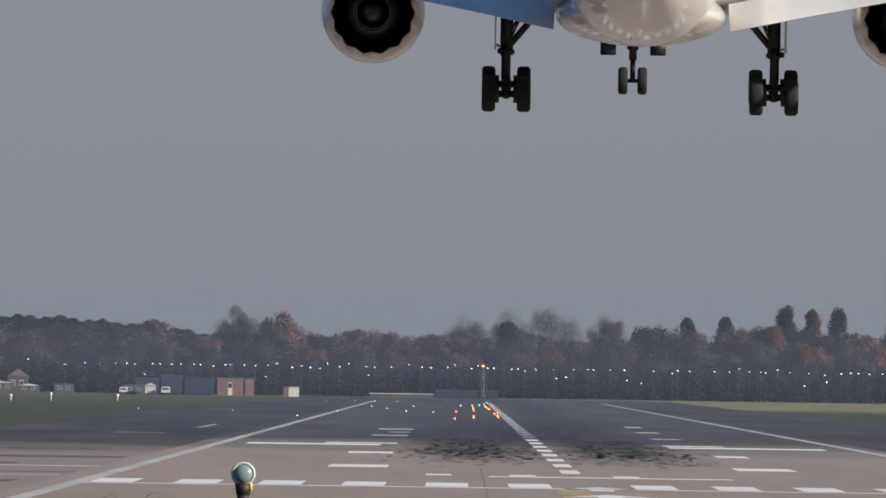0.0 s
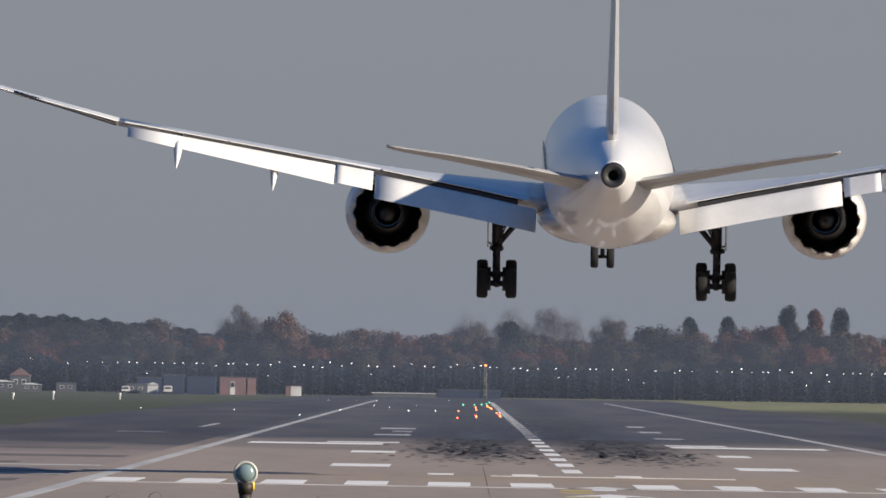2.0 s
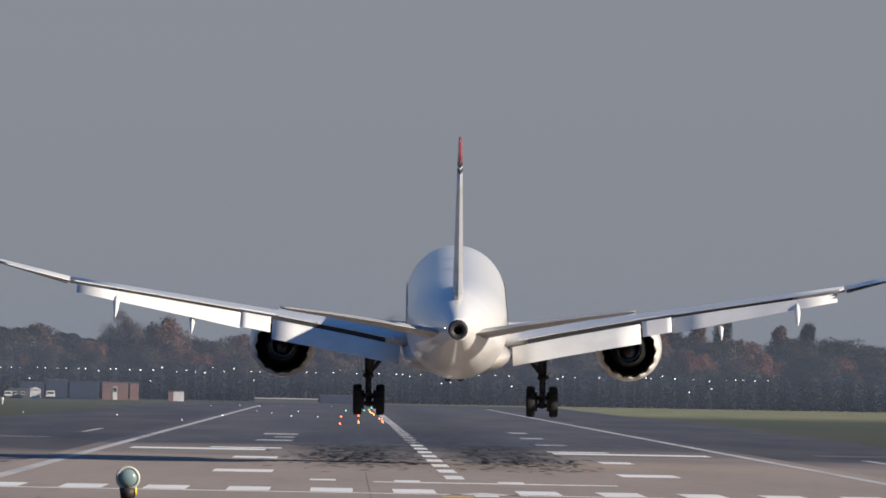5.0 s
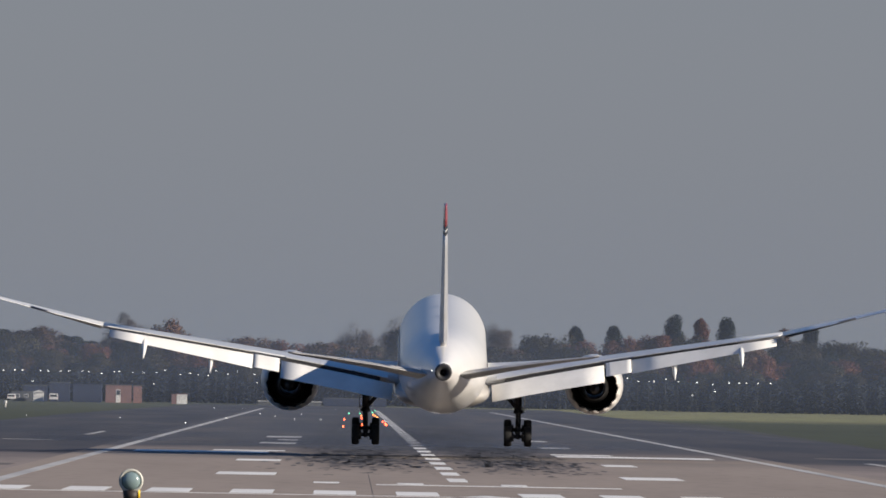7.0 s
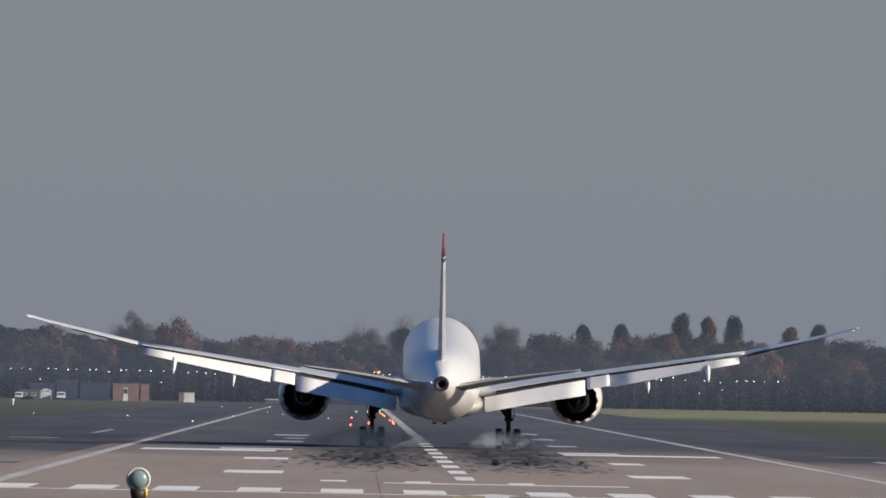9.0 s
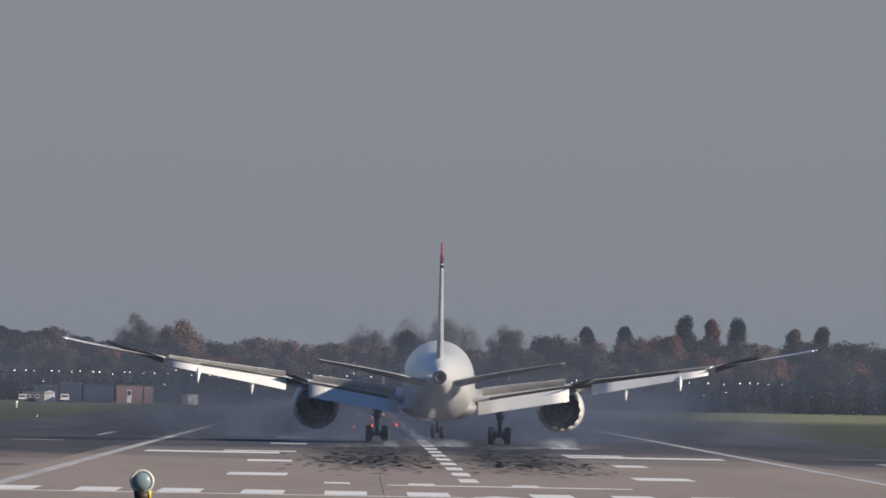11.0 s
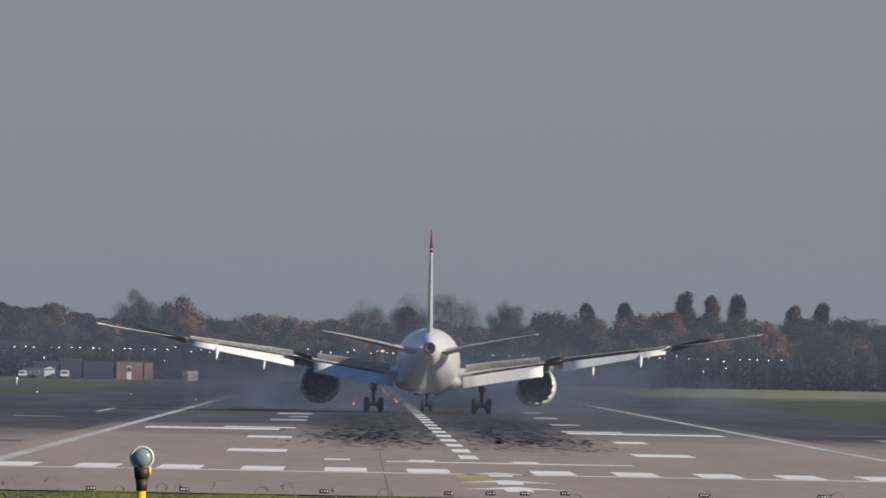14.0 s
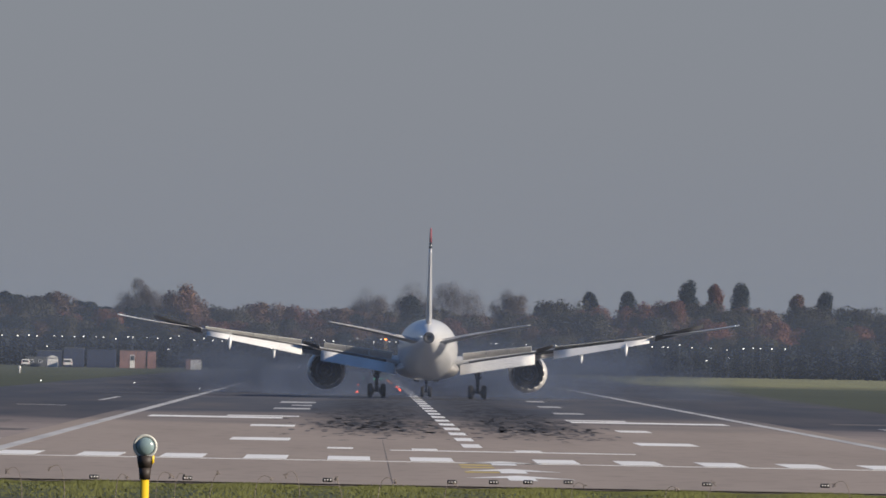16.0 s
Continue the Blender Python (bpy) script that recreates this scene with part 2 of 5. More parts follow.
M_RUNWAY = ground_material("runway_surface", (0.312, 0.256, 0.213), (0.062, 0.066, 0.079), 1000, 1240, rubber=True)
M_APRON = ground_material("shoulder_surface", (0.272, 0.225, 0.2), (0.045, 0.048, 0.059), 945, 1115)
M_GRASS = ground_material("autumn_grass", (0.050, 0.058, 0.030), (0.075, 0.082, 0.050), 2100, 3500, rough=0.95, dry=(0.22, 0.215, 0.10))
M_BLADE = material("green_grass_blades", (0.175, 0.185, 0.050), 0.85, vary=0.3, scale=0.35, fine=2.0, second=(0.105, 0.110, 0.038))
M_VERGE = material("dark_verge", (0.045, 0.045, 0.040), 0.95, vary=0.3, scale=0.1, fine=0.6, second=(0.03, 0.032, 0.03), stretch=(1, 0.1, 1))


# ---- building helpers ----
def part(name, bm, mat, parent=None, label="", smooth=True):
    me = bpy.data.meshes.new(name)
    bm.normal_update()
    bm.to_mesh(me)
    bm.free()
    for p in me.polygons:
        p.use_smooth = smooth
    for q in mat if isinstance(mat, (list, tuple)) else (mat,):
        me.materials.append(q)
    ob = new(name, me)
    ob.parent = parent
    return tagged(ob, label)


def add_box(bm, x0, x1, y0, y1, z0, z1, bevel=0.0):
    v = bmesh.ops.create_cube(bm, size=1)["verts"]
    bmesh.ops.transform(bm, verts=v, matrix=Matrix.Translation(((x0 + x1) / 2, (y0 + y1) / 2, (z0 + z1) / 2)) @ Matrix.Diagonal((x1 - x0, y1 - y0, z1 - z0, 1)))
    if bevel:
        e = list({e for q in v for e in q.link_edges})
        bmesh.ops.bevel(bm, geom=e, offset=bevel, segments=2, affect="EDGES")
    return bm


def loft(bm, rings, caps=True, close=True):
    rows = [[bm.verts.new(p) for p in r] for r in rings]
    for a, b in zip(rows, rows[1:]):
        k = len(a)
        for i in range(k if close else k - 1):
            bm.faces.new((a[i], a[(i + 1) % k], b[(i + 1) % k], b[i]))
    if caps:
        bm.faces.new(rows[0][::-1]), bm.faces.new(rows[-1])
    bmesh.ops.recalc_face_normals(bm, faces=bm.faces)
    return bm


def tube(bm, a, b, r0, r1=None, k=10):
    a, b = Vector(a), Vector(b)
    r1 = r0 if r1 is None else r1
    turn = (b - a).to_track_quat("Z", "Y").to_matrix()
    rows = []
    for p, r in ((a, r0), (b, r1)):
        rows.append([p + turn @ Vector((r * math.cos(i * math.tau / k), r * math.sin(i * math.tau / k), 0)) for i in range(k)])
    return loft(bm, rows)


def revolve(bm, profile, axis="y", k=40, centre=(0, 0, 0), ends=False):
    rows = []
    for s, r in profile:
        ring = []
        for i in range(k):
            c, q = r * math.cos(i * math.tau / k), r * math.sin(i * math.tau / k)
            p = {"y": (c, s, q), "x": (s, c, q), "z": (c, q, s)}[axis]
            ring.append(Vector(p) + Vector(centre))
        rows.append(ring)
    return loft(bm, rows, caps=ends)


def foil(chord, thick, start=0.0, stop=1.0, k=8):
    """Closed outline of a wing section: (distance behind the leading edge, height)."""
    def half(s):
        return thick * 5 * (0.2969 * math.sqrt(s) - 0.126 * s - 0.3516 * s * s + 0.2843 * s ** 3 - 0.1026 * s ** 4)
    xs = [start + (stop - start) * (1 - math.cos(math.pi * i / k)) / 2 for i in range(k + 1)]
    up = [(s * chord, half(s) * chord + 0.012) for s in xs]
    low = [(s * chord, -half(s) * chord * 0.8 - 0.004) for s in xs[::-1]]
    return up + low


# ---- setting: ground, runway, paint ----
def sheet(name, corners, z, mat, label, category):
    bm = bmesh.new()
    bm.faces.new([bm.verts.new((x, y, z)) for x, y in corners])
    for f in bm.faces:
        if f.normal.z < 0:
            f.normal_flip()
    return tagged(part(name, bm, mat, None, smooth=False), label, category, kind="structure")


ground = sheet("ground", [(-900, -300), (900, -300), (900, 4990), (-900, 4990)], -0.09, M_GRASS, "wide flat airfield grass, green near and dull yellow far off", "grass")
pavement = sheet("pavement", [(-80, 570.6), (44.8, 570.6), (44.8, 3640), (-33, 3640), (-38.5, 2300), (-39, 1650), (-37, 1420), (-80, 1330)], -0.05, M_APRON, "weathered grey concrete and asphalt shoulders beside the runway", "pavement")
sheet("verge", [(44.82, 1480), (45.7, 1480), (47.4, 1900), (50.5, 2330), (48.0, 2560), (44.82, 2700)], -0.06, M_VERGE, "dark strip between shoulder and grass", "soil")
runway = sheet("runway", [(-17.28, 572.4), (28.26, 572.4), (28.26, 3204), (-17.28, 3204)], 0.0, M_RUNWAY, "long straight runway of worn concrete and dark asphalt with tyre rubber", "runway")


def paint(name, x0, x1, y0, y1, mat=None, label="", z=0.004):
    bm = bmesh.new()
    add_box(bm, x0, x1, y0, y1, z, z + 0.006)
    return part(name, bm, mat or M_MARK, runway, label, smooth=False)


for x in (-15.66, 26.64):
    paint("edge_line", x - 0.34, x + 0.34, 578, 3150, M_EDGE, label="long white painted runway side stripe")
for i in range(38):
    y = 806 + 60 * i
    paint("centreline_dash", 4.95, 5.85, y, y + 30)
for i in range(12):
    x = -15.2 + 3.465 * i + (1.75 if i > 5 else 0)
    if x < 25.2:
        paint("threshold_stripe", x, x + 1.78, 699, 724)
paint("threshold_line", -15.3, 26.3, 693, 695.7)
paint("threshold_line", 1.4, 12.6, 772, 777)
for x in (-1.5, 2.4, 7.2):
    paint("short_bar", x, x + 1.2, 779, 790)
for x0, x1, y0, y1 in ((-6.48, -3.51, 840.6, 865.8), (-6.48, -3.87, 993.6, 1017), (-13.95, -5.13, 1108.8, 1132.2), (-9, -4.14, 1141.2, 1155.6), (-6.66, -3.87, 1287, 1315.8), (-6.84, -3.87, 1440, 1476), (-5.58, -3.96, 1368, 1390.5),
                       (14.13, 17.1, 853.2, 878.4), (15.3, 17.19, 997.2, 1020.6), (14.04, 24.48, 1123.2, 1144.8), (14.04, 18.18, 1155.6, 1170), (14.76, 17.01, 1282.5, 1309.5), (15.21, 17.1, 1436.4, 1467), (15.75, 17.37, 1593, 1629)):
    paint("touchdown_bar", x0, x1, y0, y1, M_MARK if y0 < 1250 else M_EDGE)
paint("taxi_line", -26.4, -22.6, 1300.5, 1305, M_EDGE, label="worn white line across the paved shoulder", z=-0.046)
paint("taxi_line", -22.35, -21.85, 1440, 1548, M_EDGE, z=-0.046)


def arrow(y, w):
    bm = bmesh.new()
    vs = [bm.verts.new((5.85 + x, y + q, 0.01)) for x, q in ((-w, 0), (-0.5, 3), (-0.5, -9), (0.5, -9), (0.5, 3), (w, 0), (0, 16))]
    bm.faces.new((vs[0], vs[1], vs[6])), bm.faces.new((vs[5], vs[6], vs[4])), bm.faces.new((vs[1], vs[2], vs[3], vs[4], vs[6]))
    bmesh.ops.recalc_face_normals(bm, faces=bm.faces)
    for f in bm.faces:
        if f.normal.z < 0:
            f.normal_flip()
    part("approach_arrow", bm, M_MARK, runway, "white painted arrow before the threshold", smooth=False)


for y, w in ((695, 1.8), (650, 1.9), (614, 2.0)):
    arrow(y - 4, w)
for y in (682, 668, 641):
    paint("yellow_bar", 4.0, 5.3, y - 3, y + 3, M_YELLOW)
for x0, x1, y0, y1, mat in ((-28.0, -17.6, 748, 752, M_EDGE), (-29.5, -18.5, 700, 716, M_PATCH), (-24.5, -17.2, 770, 776, M_PATCH), (-30.0, -19.0, 668, 671, M_EDGE), (-26.0, -17.0, 820, 826, M_EDGE), (-31.0, -22.0, 838, 852, M_PATCH), (-27.0, -18.0, 905, 925, M_PATCH), (-34.0, -21.0, 1000, 1030, M_PATCH), (33.0, 40.0, 1180, 1200, M_PATCH), (34.2, 34.8, 1040, 1120, M_EDGE)):
    paint("repair_strip", x0, x1, y0, y1, mat, z=-0.046)
paint("slab_joint", 1.142, 1.158, 576, 860, M_PATCH, z=0.001)


# ---- the airliner: origin on the ground between the main wheels, nose towards +y ----
def ellipse(y, zc, w, h, k=40):
    return [(w * math.cos(i * math.tau / k), y, zc + h * math.sin(i * math.tau / k)) for i in range(k)]


def between(table, s):
    for a, b in zip(table, table[1:]):
        if (a[0] - s) * (b[0] - s) <= 0 and a[0] != b[0]:
            u = (s - a[0]) / (b[0] - a[0])
            return [p + (q - p) * u for p, q in zip(a[1:], b[1:])]
    return list(table[-1][1:])


def smoothly(table, s):
    """Like between(), on a smooth curve through the stations."""
    last = len(table) - 1
    for i, (a, b) in enumerate(zip(table, table[1:])):
        if (a[0] - s) * (b[0] - s) <= 0 and a[0] != b[0]:
            o, e = table[max(0, i - 1)], table[min(last, i + 2)]
            w = b[0] - a[0]
            u = (s - a[0]) / w
            out = []
            for j in range(1, len(a)):
                m0 = (b[j] - o[j]) / (b[0] - o[0]) * w
                m1 = (e[j] - a[j]) / (e[0] - a[0]) * w
                out.append((2 * u ** 3 - 3 * u * u + 1) * a[j] + (u ** 3 - 2 * u * u + u) * m0 + (3 * u * u - 2 * u ** 3) * b[j] + (u ** 3 - u * u) * m1)
            return out
    return list(table[-1][1:])


# span: leading edge, trailing edge, height at the trailing edge, incidence, thickness
WING = ((2.3, 11.4, -3.3, 3.82, -0.25, 0.105), (6.0, 8.8, -3.5, 4.46, -2.0, 0.095), (10.0, 5.9, -3.9, 5.08, -3.9, 0.085), (16.0, 1.6, -5.3, 5.88, -3.5, 0.085),
        (22.0, -2.7, -7.2, 6.68, -2.8, 0.085), (26.5, -6.0, -8.9, 7.34, -1.8, 0.085), (28.6, -8.2, -10.2, 7.70, -1.0, 0.085), (29.6, -9.4, -10.95, 7.90, 0.0, 0.10), (30.05, -10.3, -11.3, 8.00, 0.0, 0.12))


def wing_at(x, s):
    """A point on the chord of the wing at that span, s from 0 at the nose of the section to 1, its chord and slope."""
    le, te, z, inc, th = between(WING, x)
    c, a = le - te, radians(inc)
    return Vector((x, le - c * s, z + c * (1 - s) * math.sin(a))), c, a, th


def wing_ring(side, x, start, stop, k=8):
    p, c, a, th = wing_at(x, 0)
    out = []
    for s, h in foil(c, th, start, stop, k):
        out.append((side * x, p.y - s, p.z - s * math.sin(a) + h))
    return out


def flap_panel(side, x0, x1, cut, chord0, chord1, angle, back, drop, n=5):
    """A flap let down behind the wing's cut edge."""
    rings = []
    for i in range(n + 1):
        x = x0 + (x1 - x0) * i / n
        ch = chord0 + (chord1 - chord0) * i / n
        p, c, a, th = wing_at(x, cut)
        q = radians(angle)
        rings.append([(side * x, p.y - back - s * math.cos(q) + h * math.sin(q), p.z - drop - s * math.sin(q) + h * math.cos(q)) for s, h in foil(ch, 0.13, 0, 1, 6)])
    return loft(bmesh.new(), rings)


def build_wing(aircraft, side):
    root = Vector((side * 2.6, 0, 4.2))
    wing = new("wing")
    wing.parent = aircraft
    wing.location = root
    tagged(wing, "long swept pale grey wing with lowered white flaps")
    back = Matrix.Translation(-root)

    def piece(name, bm, mat, label="", parent=wing, smooth=True):
        bmesh.ops.transform(bm, verts=bm.verts, matrix=back)
        return part(name, bm, mat, parent, label, smooth)

    spans = [2.3, 4, 6, 8, 10, 11.2, 13, 16, 19, 21.9]
    piece("wing_box", loft(bmesh.new(), [wing_ring(side, x, 0, 0.87) for x in spans]), M_WING)
    joint = Vector((side * 21.9, -5.0, 6.6))

    def outer(name, bm, mat, label=""):
        bmesh.ops.transform(bm, verts=bm.verts, matrix=Matrix.Translation(-joint))
        ob = part(name, bm, mat, wing, label)
        ob.location = joint - root
        OUTERS.append((ob, side))

    outer("wing_tip", loft(bmesh.new(), [wing_ring(side, x, 0, 1.0) for x in (21.9, 24, 26.5, 27.6, 28.6, 29.2, 29.6, 29.9, 30.05)]), M_WHITE, "raked pale wing tip")
    # the cove behind the rear spar, a dark strip painted for the gap's shade
    rings = []
    for x in spans[1:-1]:
        p, c, a, th = wing_at(x, 0.868)
        q = wing_at(x, 0.935)[0]
        rings.append([(side * x, p.y, p.z + 0.06), (side * x, q.y, q.z - 0.02), (side * x, q.y, q.z - 0.24), (side * x, p.y, p.z - 0.3)])
    piece("flap_gap_shade", loft(bmesh.new(), rings), M_GAP, smooth=False)
    piece("inboard_flap", flap_panel(side, 3.15, 10.4, 0.94, 1.8, 1.85, 33, 0.12, 0.20), M_FLAP, "large lowered white inboard flap")
    bm = flap_panel(side, 10.5, 12.15, 0.93, 1.45, 1.4, 33, 0.1, 0.08)
    axle = Vector((side * 11.3, wing_at(11.3, 0.93)[0].y, wing_at(11.3, 0.93)[0].z - 0.08))
    bmesh.ops.transform(bm, verts=bm.verts, matrix=Matrix.Translation(-axle))
    # lower faces take the dark tone, shade painted on the underside
    for f in bm.faces:
        f.material_index = 1 if f.normal.z < -0.2 else 0
    flaperon = part("flaperon", bm, [M_FLAP, M_AILERON], wing)
    flaperon.location = axle - root
    FLAPERONS.append((flaperon, side))
    piece("outboard_flap", flap_panel(side, 12.2, 21.45, 0.93, 1.4, 0.75, 35, 0.1, 0.13), M_FLAP, "long lowered white outboard flap")
    # aileron, hinged in front, its underside's shade put into the dark colour
    hinge = wing_at(24.3, 0.68)[0]
    hinge = Vector((side * hinge.x, hinge.y, hinge.z))
    rings = []
    for x in (22.0, 23.5, 25.0, 26.6):
        p, c, a, th = wing_at(x, 0.68)
        ch = c * 0.36
        rings.append([(side * x, p.y - s, p.z - s * 0.02 - 0.05 + h) for s, h in foil(ch, 0.13, 0, 1, 5)])
    bm = loft(bmesh.new(), rings)
    bmesh.ops.transform(bm, verts=bm.verts, matrix=Matrix.Translation(-hinge))
    aileron = part("aileron", bm, M_AILERON, wing, "aileron coloured dark to imitate its shaded underside")
    aileron.location = hinge - root
    AILERONS.append((aileron, side, hinge - Vector((side * 21.9, -5.0, 6.6))))
    # flap track fairings
    for x, size in ((9.3, 0.6), (14.9, 1.0), (19.2, 0.9)):
        p, c, a, th = wing_at(x, 0.62)
        rings = []
        for u, r, d in ((0, 0.04, 0.1), (0.15, 0.2, 0.2), (0.4, 0.27, 0.32), (0.65, 0.25, 0.62), (0.85, 0.15, 1.05), (1.0, 0.02, 1.42)):
            y, z = p.y - u * 4.2 * size, p.z - d * size - 0.12
            rings.append([(side * x + 0.75 * r * math.cos(i * math.tau / 12), y, z + 1.5 * r * math.sin(i * math.tau / 12)) for i in range(12)])
        piece("flap_track_fairing", loft(bmesh.new(), rings), M_FLAP)
    # spoilers, hinged on the rear of the upper surface
    for x0, x1 in ((3.5, 5.7), (5.75, 7.9), (7.95, 10.1), (12.3, 14.6), (14.65, 16.95), (17.0, 19.3), (19.35, 21.6)):
        ends = []
        for x in (x0, x1):
            p, c, a, th = wing_at(x, 0.865)
            q = wing_at(x, 0.932)[0]
            ends.append((Vector((side * x, p.y, p.z + 0.152 * th * c + 0.03)), Vector((side * x, q.y, q.z + 0.055 * th * c + 0.03))))
        hinge = (ends[0][0] + ends[1][0]) / 2
        bm = loft(bmesh.new(), [[u - hinge, v - hinge, v - hinge - Vector((0, 0, 0.04)), u - hinge - Vector((0, 0, 0.07))] for u, v in ends])
        for f in bm.faces:
            f.material_index = 0 if f.normal.z > 0.3 else 1
        sp = part("spoiler", bm, [M_WING, M_SPOILER], wing, "grey spoiler panel with a pale beige underside", smooth=False)
        sp.location = hinge - root
        SPOILERS.append((sp, side, (ends[1][0] - ends[0][0]).normalized() * side, 52 if x1 < 11 else 50 if side < 0 else 20))
    # lit lamp at the tip
    bm = bmesh.new()
    bmesh.ops.create_uvsphere(bm, u_segments=10, v_segments=8, radius=0.035)
    bmesh.ops.transform(bm, verts=bm.verts, matrix=Matrix.Translation((side * 29.7, -11.0, 7.92)))
    outer("tip_light", bm, M_LAMP, "small lit white wing tip light")
    WINGS.append((wing, side))
    return wing


def build_engine(aircraft, side):
    cx, cz = side * 9.85, 2.88
    at = (cx, 0, cz)
    engine = new("engine")
    engine.parent = aircraft
    ENGINES.append(engine)
    tagged(engine, "large turbofan engine in a pale nacelle with a serrated rear edge")
    bm = revolve(bmesh.new(), [(7.0, 1.60), (9.6, 1.42), (10.5, 1.50), (10.75, 1.62), (10.5, 1.74), (9.6, 1.86), (8.2, 1.92), (7.0, 1.91)], centre=at)
    part("fan_cowl", bm, M_NACELLE, engine)
    # rear sleeve with chevrons
    k, teeth = 112, 14
    rings = []
    for y, r, amp in ((7.0, 1.90, 0), (6.2, 1.86, 0), (5.2, 1.76, 0), (4.4, 1.56, 1), (4.42, 1.50, 1), (5.2, 1.62, 0), (6.2, 1.72, 0), (7.0, 1.72, 0)):
        ring = []
        for i in range(k):
            a = i * math.tau / k
            ph = (i % (k // teeth)) / (k // teeth)
            d = amp * 0.34 * (1 - abs(2 * ph - 1))
            ring.append((cx + (r - 0.3 * d) * math.cos(a), y - d, cz + (r - 0.3 * d) * math.sin(a)))
        rings.append(ring)
    bm = loft(bmesh.new(), rings, caps=False)
    for f in bm.faces:
        c = f.calc_center_median()
        n = Vector((c.x - cx, 0, c.z - cz))
        f.material_index = 1 if f.normal.dot(n) < 0 and c.y < 7.0 else 0
    sleeve = part("reverser_sleeve", bm, [M_NACELLE, M_DUCT], engine, "pale nacelle sleeve with a serrated rear edge")
    SLEEVES.append(sleeve)
    bm = revolve(bmesh.new(), [(8.0, 0.4), (8.0, 1.71), (7.7, 1.71), (7.7, 0.4)], centre=at)
    part("fan_duct", bm, M_DUCT, engine)
    bm = revolve(bmesh.new(), [(8.0, 0.85), (6.0, 1.02), (4.8, 0.98), (3.3, 0.70), (3.2, 0.66), (3.4, 0.62), (5.0, 0.66), (6.0, 0.6)], centre=at)
    part("core_cowl", bm, M_CORE, engine, "dark metal core nozzle")
    bm = revolve(bmesh.new(), [(6.0, 0.52), (4.0, 0.47), (3.0, 0.30), (2.3, 0.05)], centre=at, ends=True)
    part("exhaust_plug", bm, M_CORE, engine)
    rings = []
    for y, w, z0, z1 in ((9.2, 0.05, cz + 1.75, cz + 1.9), (7.5, 0.22, cz + 1.5, cz + 2.0), (5.4, 0.3, cz + 0.9, cz + 2.0), (3.0, 0.26, cz + 0.75, cz + 1.95), (0.6, 0.08, cz + 1.5, cz + 1.8)):
        rings.append([(cx - w, y, z0), (cx + w, y, z0), (cx + w, y, z1), (cx - w, y, z1)])
    part("pylon", loft(bmesh.new(), rings), M_WING, engine, smooth=False)
    return engine


def build_wheel(parent, x, y, z, r, w):
    bm = revolve(bmesh.new(), [(-w / 2, r * 0.55), (-w / 2, r * 0.82), (-w * 0.42, r * 0.94), (-w * 0.27, r), (w * 0.27, r), (w * 0.42, r * 0.94), (w / 2, r * 0.82), (w / 2, r * 0.55)], "x", 28)
    tyre = part("wheel", bm, M_TYRE, parent, "black rubber tyre")
    tyre.location = (x, y, z)
    return tyre


def build_main_gear(aircraft, side):
    gear = new("main_gear")
    gear.parent = aircraft
    gear.location = (side * 4.9, 0, 0)
    tagged(gear, "main landing gear leg with a four-wheel truck")
    bm = bmesh.new()
    tube(bm, (0, 0, 0.75), (0, 0.05, 2.1), 0.15)
    tube(bm, (0, 0.05, 1.9), (0, 0.25, 4.4), 0.24)
    tube(bm, (0, 0.05, 1.95), (0, 0.05, 2.1), 0.29)
    tube(bm, (0.0, -0.22, 1.15), (0.0, -0.42, 1.7), 0.07)
    tube(bm, (0.0, -0.42, 1.7), (0.0, -0.2, 2.2), 0.07)
    tube(bm, (side * 0.16, -0.1, 1.0), (side * 0.16, 0.0, 2.2), 0.035)
    part("strut", bm, M_STEEL, gear)
    bm = bmesh.new()
    tube(bm, (0, 0.1, 2.15), (-side * 1.35, 0.2, 3.75), 0.13)
    tube(bm, (0, 0.1, 2.5), (-side * 0.75, 0.4, 3.9), 0.05)
    tube(bm, (0, -0.1, 2.2), (-side * 0.55, -0.1, 3.4), 0.04)
    part("side_brace", bm, M_STEEL, gear)
    bm = bmesh.new()
    add_box(bm, side * 0.42 - 0.03, side * 0.42 + 0.03, -0.9, 1.0, 2.1, 4.0, 0.02)
    tube(bm, (side * 0.42, 0, 2.3), (0, 0, 2.1), 0.05)
    part("gear_door", bm, M_WING, gear)
    bm = bmesh.new()
    add_box(bm, side * 0.25 - 0.09, side * 0.25 + 0.13, -0.3, 0.1, 1.95, 2.15, 0.03)
    part("actuator", bm, M_STEEL, gear)
    truck = new("truck")
    truck.parent = gear
    truck.location = (0, 0, 0.66)
    bm = bmesh.new()
    add_box(bm, -0.16, 0.16, -0.95, 0.95, -0.14, 0.16, 0.05)
    for y in (-0.75, 0.75):
        tube(bm, (-0.8, y, 0), (0.8, y, 0), 0.13)
        for x in (-0.36, 0.36):
            revolve(bm, [(x - 0.1, 0.05), (x - 0.1, 0.33), (x + 0.1, 0.33), (x + 0.1, 0.05)], "x", 18, (0, y, 0), True)
    tube(bm, (0, 0, 0), (0, 0, 0.5), 0.2, 0.15)
    part("truck_beam", bm, M_STEEL, truck)
    for y in (-0.75, 0.75):
        for x in (-0.645, 0.645):
            build_wheel(truck, x, y, 0, 0.66, 0.50)
    GEARS.append((gear, truck, side))


